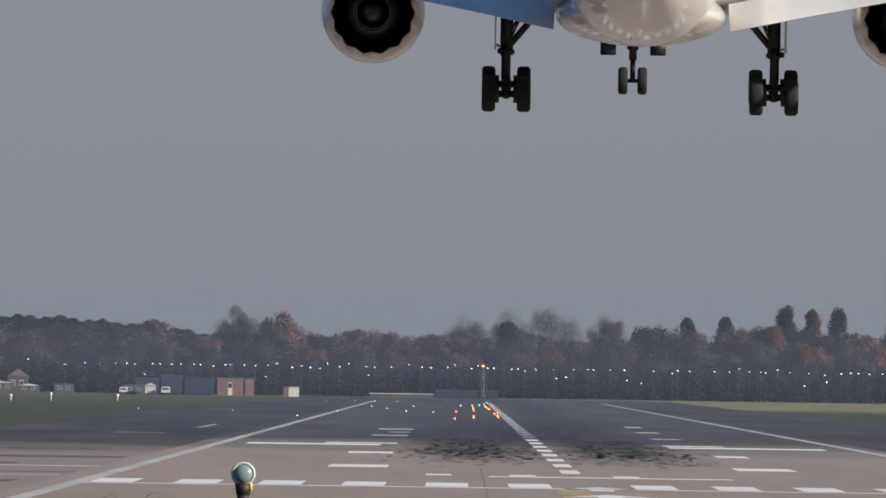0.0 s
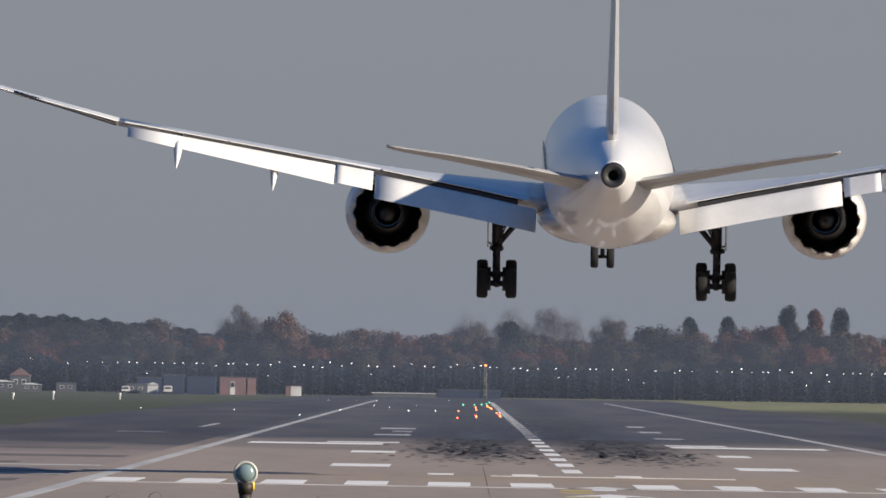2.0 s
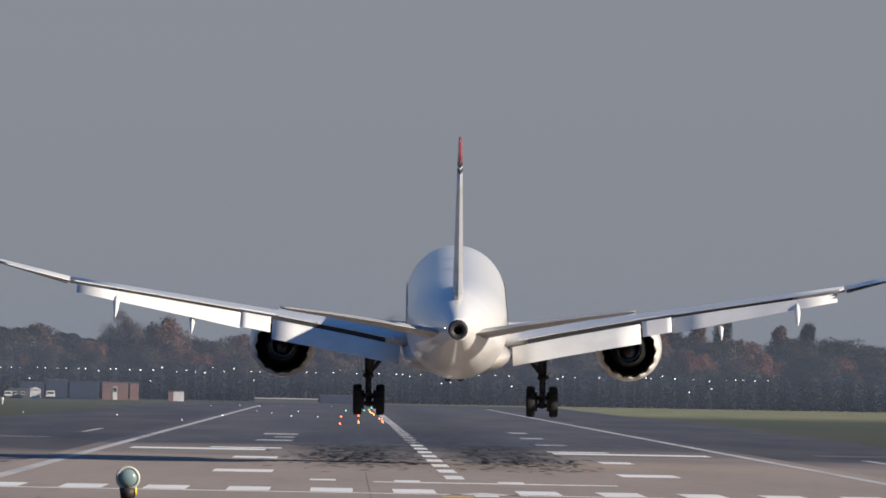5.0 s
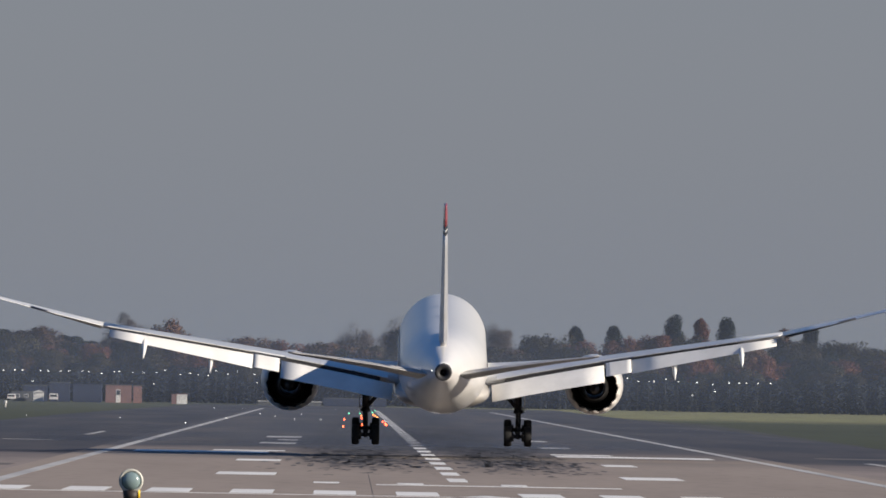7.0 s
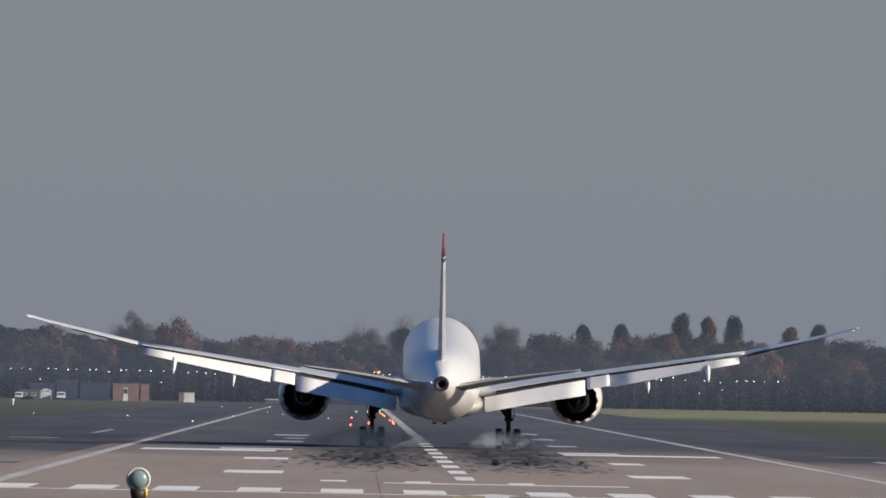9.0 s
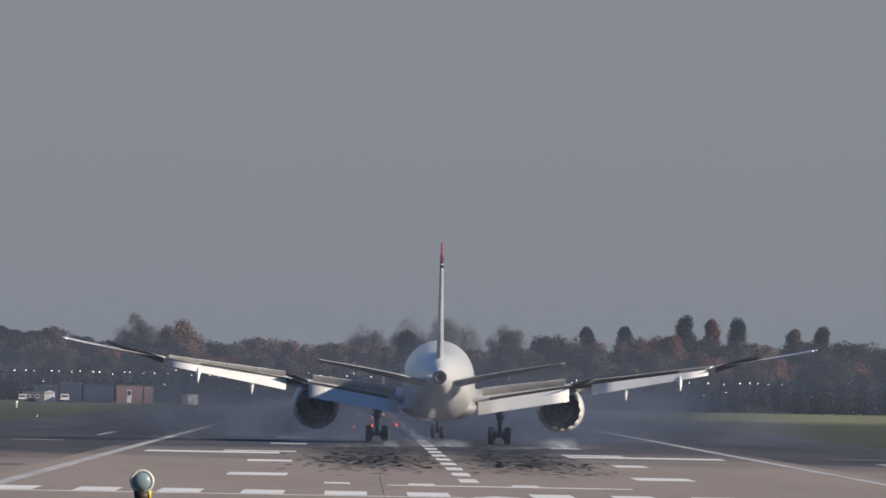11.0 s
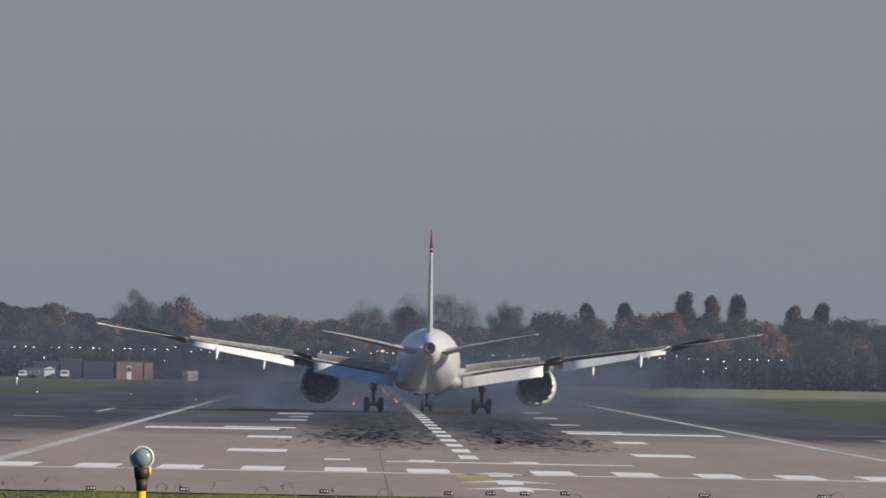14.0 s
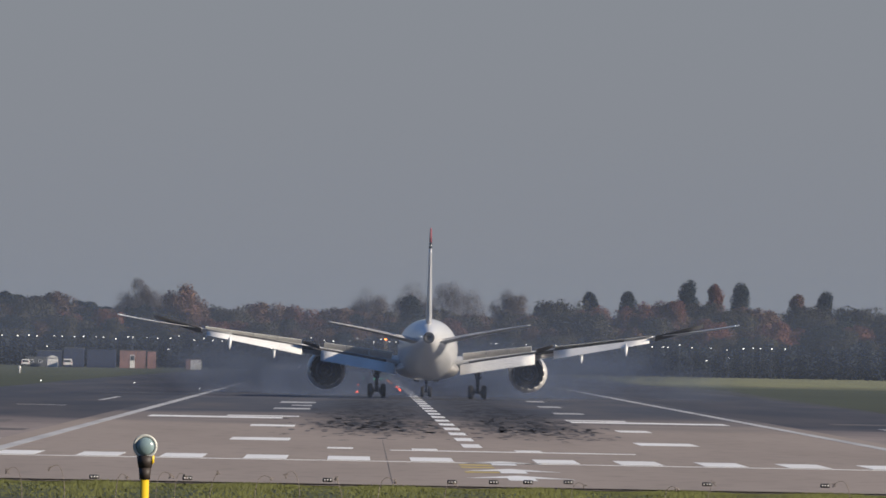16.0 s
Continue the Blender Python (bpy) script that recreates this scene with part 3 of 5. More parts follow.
def build_nose_gear(aircraft):
    gear = new("nose_gear")
    gear.parent = aircraft
    gear.location = (0, 25.8, 0)
    tagged(gear, "nose landing gear leg with two wheels")
    bm = bmesh.new()
    tube(bm, (0, 0, 0.5), (0, 0.0, 1.4), 0.10)
    tube(bm, (0, 0, 1.3), (0, 0.1, 3.2), 0.15)
    tube(bm, (0, 0.1, 1.5), (0, 1.5, 2.6), 0.07)
    tube(bm, (-0.45, 0, 0.52), (0.45, 0, 0.52), 0.08)
    add_box(bm, -0.22, 0.22, -0.2, -0.05, 1.7, 2.0, 0.03)
    part("strut", bm, M_STEEL, gear)
    for x in (-0.37, 0.37):
        build_wheel(gear, x, 0, 0.52, 0.52, 0.36)
    for x in (-0.95, 0.95):
        bm = bmesh.new()
        add_box(bm, x - 0.03, x + 0.03, -0.6, 1.5, 1.5, 2.5, 0.02)
        add_box(bm, x - 0.3, x + 0.3, -0.66, -0.6, 1.5, 2.15, 0.02)
        part("gear_door", bm, M_STEEL, gear)
    NOSE.append(gear)


WINGS, OUTERS, AILERONS, FLAPERONS, SPOILERS, SLEEVES, GEARS, NOSE, TAILS, ENGINES = [], [], [], [], [], [], [], [], [], []


def build_aircraft():
    aircraft = tagged(new("airliner"), "white twin-engine jet airliner with red-tipped fin landing on the runway", "airplane")
    stations = ((31.7, 4.25, 0.05, 0.05), (31.3, 4.3, 0.5, 0.52), (30.4, 4.45, 1.1, 1.15), (29, 4.7, 1.7, 1.75), (27, 4.95, 2.3, 2.4), (24, 5.15, 2.75, 2.85), (20, 5.2, 2.88, 2.97), (10, 5.2, 2.88, 2.97), (0, 5.2, 2.88, 2.97), (-7, 5.22, 2.88, 2.96),
                (-11, 5.32, 2.82, 2.86), (-14.5, 5.48, 2.62, 2.68), (-18, 5.68, 2.28, 2.40), (-21.5, 5.90, 1.82, 2.02), (-24.5, 6.08, 1.38, 1.58), (-27, 6.22, 0.98, 1.12), (-29, 6.32, 0.66, 0.74), (-30.0, 6.36, 0.52, 0.56))
    rings = [ellipse(y, *smoothly(stations, y), 64) for y in np.linspace(31.7, -30.0, 110)]
    part("fuselage", loft(bmesh.new(), rings), M_WHITE, aircraft, "glossy white fuselage")
    part("tail_cone", revolve(bmesh.new(), [(-29.98, 0.555), (-30.3, 0.53), (-30.75, 0.49), (-30.76, 0.45), (-30.71, 0.23), (-30.2, 0.22)], centre=(0, 0, 6.37), k=28), M_APU, aircraft, "metal exhaust ring at the tail")
    part("tail_exhaust", revolve(bmesh.new(), [(-30.05, 0.02), (-30.2, 0.215), (-30.6, 0.21)], centre=(0, 0, 6.37), k=24), M_DUCT, aircraft)
    # belly fairing under the wing roots
    rings = [ellipse(y, zc, w, h) for y, zc, w, h in ((13.5, 3.4, 0.6, 0.3), (12, 3.35, 2.2, 0.85), (10, 3.3, 2.75, 1.02), (6, 3.3, 3.12, 1.1), (0, 3.3, 3.14, 1.12), (-4, 3.32, 3.02, 1.08), (-7, 3.4, 2.7, 0.95), (-10, 3.55, 2.2, 0.75), (-12.5, 3.7, 0.8, 0.4))]
    part("belly_fairing", loft(bmesh.new(), rings), M_BELLY, aircraft, "belly fairing under the wing roots, shade toned into its pale paint")
    for side in (-1, 1):
        build_wing(aircraft, side)
        build_engine(aircraft, side)
        build_main_gear(aircraft, side)
        # tailplane with elevator
        rings, elev = [], []
        for x, le, te, z in ((0.9, -20.6, -26.6, 5.95), (4.0, -23.3, -27.6, 6.55), (7.0, -25.7, -28.5, 7.05), (9.3, -27.5, -29.2, 7.38), (9.75, -28.3, -29.5, 7.48)):
            c = le - te
            rings.append([(side * x, le - s, z - 0.09 * (c - s) + h) for s, h in foil(c, 0.11, 0, 0.7, 7)])
            elev.append([(side * x, le - s, z - 0.09 * (c - s) + h * 0.92) for s, h in foil(c, 0.11, 0.705, 1.0, 4)])
        pivot = Vector((side * 1.2, -27.0, 6.2))
        tailplane = part("tailplane", loft(bmesh.new(), [[Vector(p) - pivot for p in r] for r in rings]), M_TAIL, aircraft, "grey swept tailplane")
        tailplane.location = pivot
        part("elevator", loft(bmesh.new(), [[Vector(p) - pivot for p in r] for r in elev]), M_TAIL, tailplane)
        TAILS.append((tailplane, pivot, side))
    # fin, rudder and painted tip
    def fin_ring(z, a, b, grow=1.0):
        le, te = between(((6.9, -16.6, -27.4), (8.2, -18.2, -27.7), (16.3, -26.4, -30.4), (16.85, -27.6, -30.6)), z)
        c = le - te
        up = [(h * grow, le - s, z) for s, h in foil(c, 0.058, a, b, 7)]
        return up
    def fin_part(name, zs, a, b, mat, label="", grow=1.0):
        rings = []
        for z in zs:
            r = fin_ring(z, a, b, grow)
            half = len(r) // 2
            rings.append(r[:half] + [(-x, y, q) for x, y, q in r[:half][::-1]])
        part(name, loft(bmesh.new(), rings), mat, aircraft, label)
    fin_part("fin", (6.9, 7.6, 8.2, 10, 12, 14, 14.9), 0, 0.68, M_FIN, "tall pale grey fin")
    fin_part("rudder", (8.0, 10, 12, 14, 14.9), 0.685, 1.0, M_FIN, "", 0.94)
    fin_part("fin_band", (14.91, 15.12), 0, 1.0, M_BLACK, "black band round the fin", 1.01)
    fin_part("fin_band", (15.13, 15.24), 0, 1.0, M_WHITE, "", 1.0)
    fin_part("fin_band", (15.25, 15.45), 0, 1.0, M_BLACK, "", 1.01)
    fin_part("fin_tip", (15.46, 16.0, 16.3, 16.65, 16.85), 0, 1.0, M_RED, "red painted fin tip")
    for side in (-1, 1):
        # sealed plate round the tailplane root, and a drain mast under the tail
        bm = bmesh.new()
        loft(bm, [[(side * (1.02 + 0.16 * u), y + dy * (1 - 0.25 * u), 5.98 + 0.2 * u + dz * (1 - 0.3 * u)) for dy, dz in ((2.6, 0), (1.6, 0.42), (-1.6, 0.40), (-2.6, 0.1), (-1.6, -0.30), (1.6, -0.36))] for u in (0, 1) for y in (-23.6,)])
        part("root_fairing", bm, M_WING, aircraft)
        bm = bmesh.new()
        add_box(bm, side * 0.5 - 0.02, side * 0.5 + 0.02, -12.6, -12.2, 2.55, 2.95, 0.01)
        part("drain_mast", bm, M_WHITE, aircraft)
        # cabin windows
        for i in range(44):
            y = 22.5 - 0.86 * i
            w, h = 2.88, 2.97
            z = 5.75
            bm = bmesh.new()
            add_box(bm, side * w * math.sqrt(1 - ((z - 5.2) / h) ** 2) - 0.015, side * w * math.sqrt(1 - ((z - 5.2) / h) ** 2) + 0.015, y - 0.14, y + 0.14, z - 0.23, z + 0.23)
            part("cabin_window", bm, M_PANE, aircraft, smooth=False)
    build_nose_gear(aircraft)
    bm = bmesh.new()
    bmesh.ops.create_uvsphere(bm, u_segments=10, v_segments=8, radius=0.035)
    bmesh.ops.transform(bm, verts=bm.verts, matrix=Matrix.Translation((-0.72, -29.9, 6.45)))
    part("tail_light", bm, M_LAMP, aircraft, "small lit white tail light")
    bm = bmesh.new()
    bmesh.ops.create_uvsphere(bm, u_segments=12, v_segments=8, radius=0.16)
    bmesh.ops.transform(bm, verts=bm.verts, matrix=Matrix.Translation((0, -4, 8.2)))
    part("beacon", bm, M_RED, aircraft, "small red anti-collision beacon")
    for y, z, ln in ((-2, 8.15, 0.4), (8, 8.15, 0.35)):
        bm = bmesh.new()
        loft(bm, [[(x * s, y - q * s - (1 - s) * 0.2, z + (1 - s) * ln * 2) for x, q in ((-0.04, 0), (0, 0.5), (0.04, 0), (0, -0.3))] for s in (1.0, 0.5)])
        part("antenna", bm, M_WHITE, aircraft)
    return aircraft


airliner = build_aircraft()


# ---- far trees ----
def leaf_cloud(points, size, seed, outward, flat=0.5):
    """One mesh of many small bent leaf clumps, shaded like the rounded masses that they make up."""
    rng = np.random.default_rng(seed)
    k = len(points)
    verts, faces = np.empty((k * 4, 3)), []
    d = rng.normal(size=(k, 3))
    d[:, 2] *= flat
    d /= np.linalg.norm(d, axis=1)[:, None]
    e = np.cross(d, rng.normal(size=(k, 3)))
    e /= np.linalg.norm(e, axis=1)[:, None]
    s = size * rng.uniform(0.55, 1.3, size=(k, 1))
    bend = np.cross(d, e) * s * 0.25
    verts[0::4], verts[1::4], verts[2::4], verts[3::4] = points - d * s, points + e * s * 0.6 + bend, points + d * s, points - e * s * 0.6 - bend
    base = np.arange(k) * 4
    faces = np.stack([base, base + 1, base + 2, base + 3], 1)
    me = bpy.data.meshes.new("crown")
    me.from_pydata(verts.tolist(), [], faces.tolist())
    n = outward + rng.normal(0, 0.07, (k, 3))
    n /= np.linalg.norm(n, axis=1)[:, None]
    for p in me.polygons:
        p.use_smooth = True
    me.normals_split_custom_set_from_vertices(np.repeat(n, 4, axis=0).tolist())
    return me


def crown_points(kind, height, width, seed, count):
    """Clump places in a crown of lobes, with gaps and an uneven outline."""
    rng = np.random.default_rng(seed)
    if kind == "column":
        lobes = [(rng.uniform(-0.14, 0.14) * width, rng.uniform(-0.12, 0.12) * width, height * u, width * 0.5 * (0.55 + 0.55 * math.sin(math.pi * min(1, u ** 0.8) * 0.86 + 0.3)) * rng.uniform(0.8, 1.1)) for u in np.linspace(0.16, 0.93, 20)]
    elif kind == "cone":
        lobes = [(rng.uniform(-0.1, 0.1) * width, rng.uniform(-0.1, 0.1) * width, height * u, width * 0.5 * (1.12 - u) ** 0.45 * rng.uniform(0.85, 1.15)) for u in np.linspace(0.12, 0.95, 24)]
    elif kind == "dome":
        lobes = []
        for i in range(60):
            a, e, u = rng.uniform(0, math.tau), rng.uniform(-0.5, 1.0), rng.uniform(0.5, 1.0)
            ring = math.sqrt(max(0.0, 1 - e * e))
            lobes.append((u * 0.42 * width * ring * math.cos(a), u * 0.42 * width * ring * math.sin(a), height * (0.60 + 0.33 * u * e), width * rng.uniform(0.10, 0.17)))
    else:
        lobes = []
        for i in range(44):
            a, u = rng.uniform(0, math.tau), rng.uniform(0, 1) ** 0.6
            z = rng.uniform(0.16, 0.9)
            reach = width * 0.42 * math.sqrt(max(0.05, 1 - ((z - 0.50) / 0.5) ** 2))
            lobes.append((u * reach * math.cos(a), u * reach * math.sin(a), z * height, width * rng.uniform(0.10, 0.2)))
    out, way = [], []
    for x, y, z, r in lobes:
        n = max(6, int(count / len(lobes)))
        v = rng.normal(size=(n, 3))
        v /= np.linalg.norm(v, axis=1)[:, None]
        v *= (r * rng.uniform(0.25, 1.08, size=(n, 1)) ** 0.6)
        place = np.array((x, y, min(z, height - r * 0.75)))
        out.append(v + place)
        way.append(v / r * 0.8 + (place - (0, 0, height * 0.5)) / (0.5 * width) * 0.45 + (0, 0, 0.15))
    return np.concatenate(out), np.concatenate(way)


def make_tree(kind, height, width, leaf, seed, count=1500, size=0.42):
    tree = new("tree")
    bm = bmesh.new()
    rng = random.Random(seed)
    top = height * (0.9 if kind != "broad" else 0.6)
    tube(bm, (0, 0, -0.4), (0.1, 0, top * 0.5), 0.02 * height, 0.013 * height, 8)
    tube(bm, (0.1, 0, top * 0.5), (0, 0.1, top), 0.013 * height, 0.004 * height, 7)
    for i in range(9):
        a, z0 = rng.uniform(0, math.tau), height * rng.uniform(0.22, 0.55)
        reach = width * rng.uniform(0.25, 0.42)
        mid = (reach * 0.55 * math.cos(a), reach * 0.55 * math.sin(a), z0 + height * 0.12)
        end = (reach * math.cos(a), reach * math.sin(a), z0 + height * rng.uniform(0.18, 0.34))
        tube(bm, (0.05, 0, z0), mid, 0.007 * height, 0.005 * height, 6)
        tube(bm, mid, end, 0.005 * height, 0.002 * height, 5)
        for j in range(2):
            b = a + rng.uniform(-0.9, 0.9)
            tube(bm, mid, (mid[0] + reach * 0.5 * math.cos(b), mid[1] + reach * 0.5 * math.sin(b), mid[2] + height * rng.uniform(0.1, 0.25)), 0.004 * height, 0.0015 * height, 5)
    part("trunk", bm, M_TWIG, tree)
    places, outward = crown_points(kind, height, width, seed, count)
    me = leaf_cloud(places, size, seed, outward)
    me.materials.append(M_LEAF[leaf])
    crown = new("crown", me)
    crown.parent = tree
    return tree


TREE_LOOK = {"brown": "broad tree with brown autumn leaves in a far wood", "rust": "broad tree with rust-coloured autumn leaves in a far wood", "olive": "broad tree with dull olive leaves in a far wood",
             "dark": "dark evergreen tree in a far wood", "bare": "tall bare tree with fine grey twigs"}


def plant(tree, leaf, x, y, group="trees of the far wood", label="", z=0.0, scale=1.0):
    tree.location, tree.scale = (x, y, z), (scale, scale, scale)
    tree.rotation_euler = (0, 0, (x * 1.7 + y) % 6.28)
    return tagged(tree, label or TREE_LOOK[leaf], "tree", group)


def build_woods():
    rng = random.Random(4)
    kinds = ["brown", "olive", "rust", "brown", "rust", "olive", "brown", "dark", "olive", "dark", "dark", "olive"]
    models = []
    for i, leaf in enumerate(kinds):
        models.append((leaf, make_tree("broad", 13.0 + rng.uniform(-1.2, 1.2), rng.uniform(11, 15), leaf, 20 + i, 15000, 0.25)))
    used = set()
    for row, (y, step, low, high) in enumerate(((3890, 6.0, 0.58, 0.76), (3930, 6.0, 0.80, 0.98), (3990, 6.5, 0.98, 1.12), (4080, 7.0, 1.10, 1.24))):
        x = -132 + row * 2
        while x < 128:
            leaf, model = models[rng.randrange(7, 12) if row == 0 else rng.randrange(0, 9)]
            k = rng.uniform(low, high) * (1.04 if x < -75 and row > 1 else 1.06 if x > 45 and row > 0 else 0.93)
            spot = (x + rng.uniform(-1.5, 1.5), y + rng.uniform(-14, 14))
            if model.name not in used:
                used.add(model.name)
                plant(model, leaf, *spot, scale=k)
            else:
                t = copy_thing(model, pose(*spot, 0, 0, 0, rng.uniform(0, 360)))
                t.scale = (k, k, k)
            x += step * rng.uniform(0.75, 1.25)
    # the trees that stand above the others
    for x, y, h, w, kind, leaf in ((79.6, 4140, 23.0, 5.0, "column", "dark"), (85.6, 4130, 22.2, 6.6, "cone", "rust"), (92.6, 4150, 22.8, 5.4, "column", "dark"), (55.2, 4110, 19.6, 6.6, "cone", "dark"), (64.4, 4110, 20.0, 4.6, "column", "dark"),
                                   (106.0, 4130, 20.2, 4.8, "column", "brown"), (112.4, 4130, 21.0, 5.0, "column", "dark"), (-42.4, 3960, 19.8, 14.0, "dome", "brown"), (-52.4, 4040, 21.6, 13.5, "dome", "bare"), (71.5, 3975, 18.4, 10.5, "broad", "rust"),
                                   (12.0, 4040, 17.6, 6.0, "column", "dark"), (2.0, 4240, 20.5, 15.0, "dome", "bare"), (12.5, 4280, 22.0, 16.0, "dome", "bare"), (23.0, 4260, 22.5, 17.0, "dome", "bare"), (36.5, 4230, 21.5, 12.0, "dome", "bare"),
                                   (-52.0, 3950, 15.2, 9.0, "broad", "dark")):
        plant(make_tree(kind, h, w, leaf, int(x * 7 + 999), 13000 if leaf != "bare" else 30000, 0.25 if leaf != "bare" else 0.11), leaf, x, y, "tall trees above the wood",
              {"column": "tall narrow dark evergreen above the wood", "cone": "tall pointed tree above the wood"}.get(kind, ""))
    # the closed mass of the wood behind, rising to a dark wooded hill on one side
    g = np.random.default_rng(8)
    k = 150000
    x = g.uniform(-135, 130, k)
    top = 12.9 + 1.0 * np.sin(x * 0.33 + 1) * np.sin(x * 0.11) + 0.8 * np.sin(x * 0.71)
    pts = np.stack([x, 4120 + g.uniform(-12, 12, k), g.uniform(0, 1, k) ** 0.7 * top], 1)
    me = leaf_cloud(pts, 0.34, 5, np.stack([0.5 * np.sin(x * 0.9), np.full(k, -0.8), 0.35 + 0.3 * np.sin(x * 0.47)], 1))
    me.materials.append(M_FOREST)
    tagged(new("far_wood", me), "closed brown and grey autumn wood beyond the airfield", "wood", kind="stuff")
    g = np.random.default_rng(12)
    k = 70000
    x = g.uniform(-170, -62, k)
    top = 14.8 + 3.8 * np.clip((-66 - x) / 38, 0, 1) ** 0.8 + 0.35 * np.sin(x * 0.6) + 0.3 * np.sin(x * 1.7)
    pts = np.stack([x, 4350 + g.uniform(-12, 12, k), g.uniform(0.3, 1, k) ** 0.7 * top], 1)
    me = leaf_cloud(pts, 0.36, 6, np.stack([0.3 * np.sin(x * 0.9), np.full(k, -0.8), 0.35 + 0.2 * np.sin(x * 0.47)], 1))
    me.materials.append(M_LEAF["dark"])
    tagged(new("wooded_hill", me), "dark evergreen wood on a low hill far off", "wood", kind="stuff")
    # undergrowth along the wood's edge, its shade painted in as near-black blue
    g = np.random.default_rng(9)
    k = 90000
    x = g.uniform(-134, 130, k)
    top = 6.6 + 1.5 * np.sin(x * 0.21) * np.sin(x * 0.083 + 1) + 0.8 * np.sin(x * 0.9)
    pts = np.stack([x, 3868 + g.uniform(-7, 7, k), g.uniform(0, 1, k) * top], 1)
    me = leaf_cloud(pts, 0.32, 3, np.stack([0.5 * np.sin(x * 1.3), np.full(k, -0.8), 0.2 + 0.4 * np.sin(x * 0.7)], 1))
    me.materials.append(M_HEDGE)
    tagged(new("undergrowth", me), "dense undergrowth along the edge of the wood, its shade put into the dark colour", "undergrowth", kind="stuff")


build_woods()


# ---- far lamp posts ----
def lamp_post(x, y, h):
    post = new("lamp_post")
    bm = bmesh.new()
    tube(bm, (0, 0, -0.1), (0, 0, h), 0.035, 0.025, 8)
    add_box(bm, -0.16, 0.16, -0.16, 0.16, -0.1, 0.25, 0.02)
    part("pole", bm, M_LAMPPOLE, post)
    bm = bmesh.new()
    add_box(bm, -0.22, 0.22, -0.14, 0.14, h, h + 0.14, 0.03)
    part("lamp_housing", bm, M_GALV, post)
    bm = bmesh.new()
    add_box(bm, -0.14, 0.14, -0.17, -0.14, h + 0.0, h + 0.10, 0.01)
    part("lamp", bm, M_LAMP, post)
    post.location = (x, y, 0)
    return tagged(post, "slim galvanised lamp post with a lit lamp", "lamp post", "lamp posts before the wood")


def build_lamps():
    rng = random.Random(11)
    models = [lamp_post(-112, 3780, 6.6), lamp_post(-96, 3775, 7.2), lamp_post(-88.0, 3785, 6.2)]
    x = -84.0
    while x < 98:
        gap = 22 < x < 25 or 52 < x < 56 or 39 < x < 41.5
        if not gap:
            copy_thing(models[rng.randrange(3) if rng.random() < 0.25 else 0], pose(x, 3800 + rng.uniform(-25, 25), rng.uniform(-0.08, 0.08)))
        x += rng.choice((1.5, 2.0, 2.6, 3.0, 3.8))
    for i in range(9):
        low = lamp_post(rng.uniform(-95, 95), 3790, rng.uniform(3.6, 5.0))
        low.location.z = 0


build_lamps()


# ---- far buildings and vehicles ----
def shed(name, x0, x1, y, depth, h, wall, roof, label, category, pitch=0.0, windows=0, door=False):
    house = new(name)
    house.location = ((x0 + x1) / 2, y, 0)
    w = (x1 - x0) / 2
    bm = bmesh.new()
    add_box(bm, -w, w, 0, depth, -0.1, h, 0.03)
    part("wall", bm, wall, house, smooth=False)
    bm = bmesh.new()
    if pitch:
        loft(bm, [[(-w - 0.2, q, h), (w + 0.2, q, h), (0, q, h + pitch)] for q in (-0.25, depth + 0.25)])
    else:
        add_box(bm, -w - 0.12, w + 0.12, -0.12, depth + 0.12, h, h + 0.16, 0.03)
    part("roof", bm, roof, house, smooth=False)
    for i in range(windows):
        cx = -w + (i + 0.7) * 2 * w / (windows + 0.4)
        bm = bmesh.new()
        add_box(bm, cx - 0.45, cx + 0.45, -0.05, 0.02, h * 0.42, h * 0.75)
        win = part("window", bm, M_LIGHTWALL, house, smooth=False)
        bm = bmesh.new()
        add_box(bm, cx - 0.37, cx + 0.37, -0.07, -0.052, h * 0.46, h * 0.71)
        part("pane", bm, M_PANE, win, smooth=False)
    if door:
        bm = bmesh.new()
        add_box(bm, -0.5, 0.5, -0.05, 0.02, 0, min(2.05, h * 0.8))
        part("door", bm, M_LIGHTWALL, house, smooth=False)
    return tagged(house, label, category)


def van(x, y, h=2.2, w=2.0):
    v = new("van")
    v.location = (x, y, 0)
    bm = bmesh.new()
    loft(bm, [[(-w / 2, 0, 0.45), (w / 2, 0, 0.45), (w / 2 * 0.96, 0, h * 0.55), (w / 2 * 0.84, 0, h), (-w / 2 * 0.84, 0, h), (-w / 2 * 0.96, 0, h * 0.55)],
              [(-w / 2, 4.8, 0.45), (w / 2, 4.8, 0.45), (w / 2 * 0.96, 4.8, h * 0.55), (w / 2 * 0.84, 4.2, h), (-w / 2 * 0.84, 4.2, h), (-w / 2 * 0.96, 4.8, h * 0.55)]])
    part("body", bm, M_LIGHTWALL, v, smooth=False)
    bm = bmesh.new()
    add_box(bm, -w * 0.36, w * 0.36, -0.02, 0.02, h * 0.58, h * 0.85, 0.01)
    part("window", bm, M_PANE, v, smooth=False)
    for sx in (-1, 1):
        for yy in (0.9, 3.8):
            wh = build_wheel(v, sx * (w / 2 - 0.12), yy, 0.34, 0.34, 0.22)
    for sx in (-1, 1):
        bm = bmesh.new()
        add_box(bm, sx * w * 0.42 - 0.06, sx * w * 0.42 + 0.06, -0.03, 0.02, 0.75, 1.05)
        part("tail_lamp", bm, M_RED, v, smooth=False)
    return tagged(v, "white van parked on the far side of the airfield", "van", "parked vans")


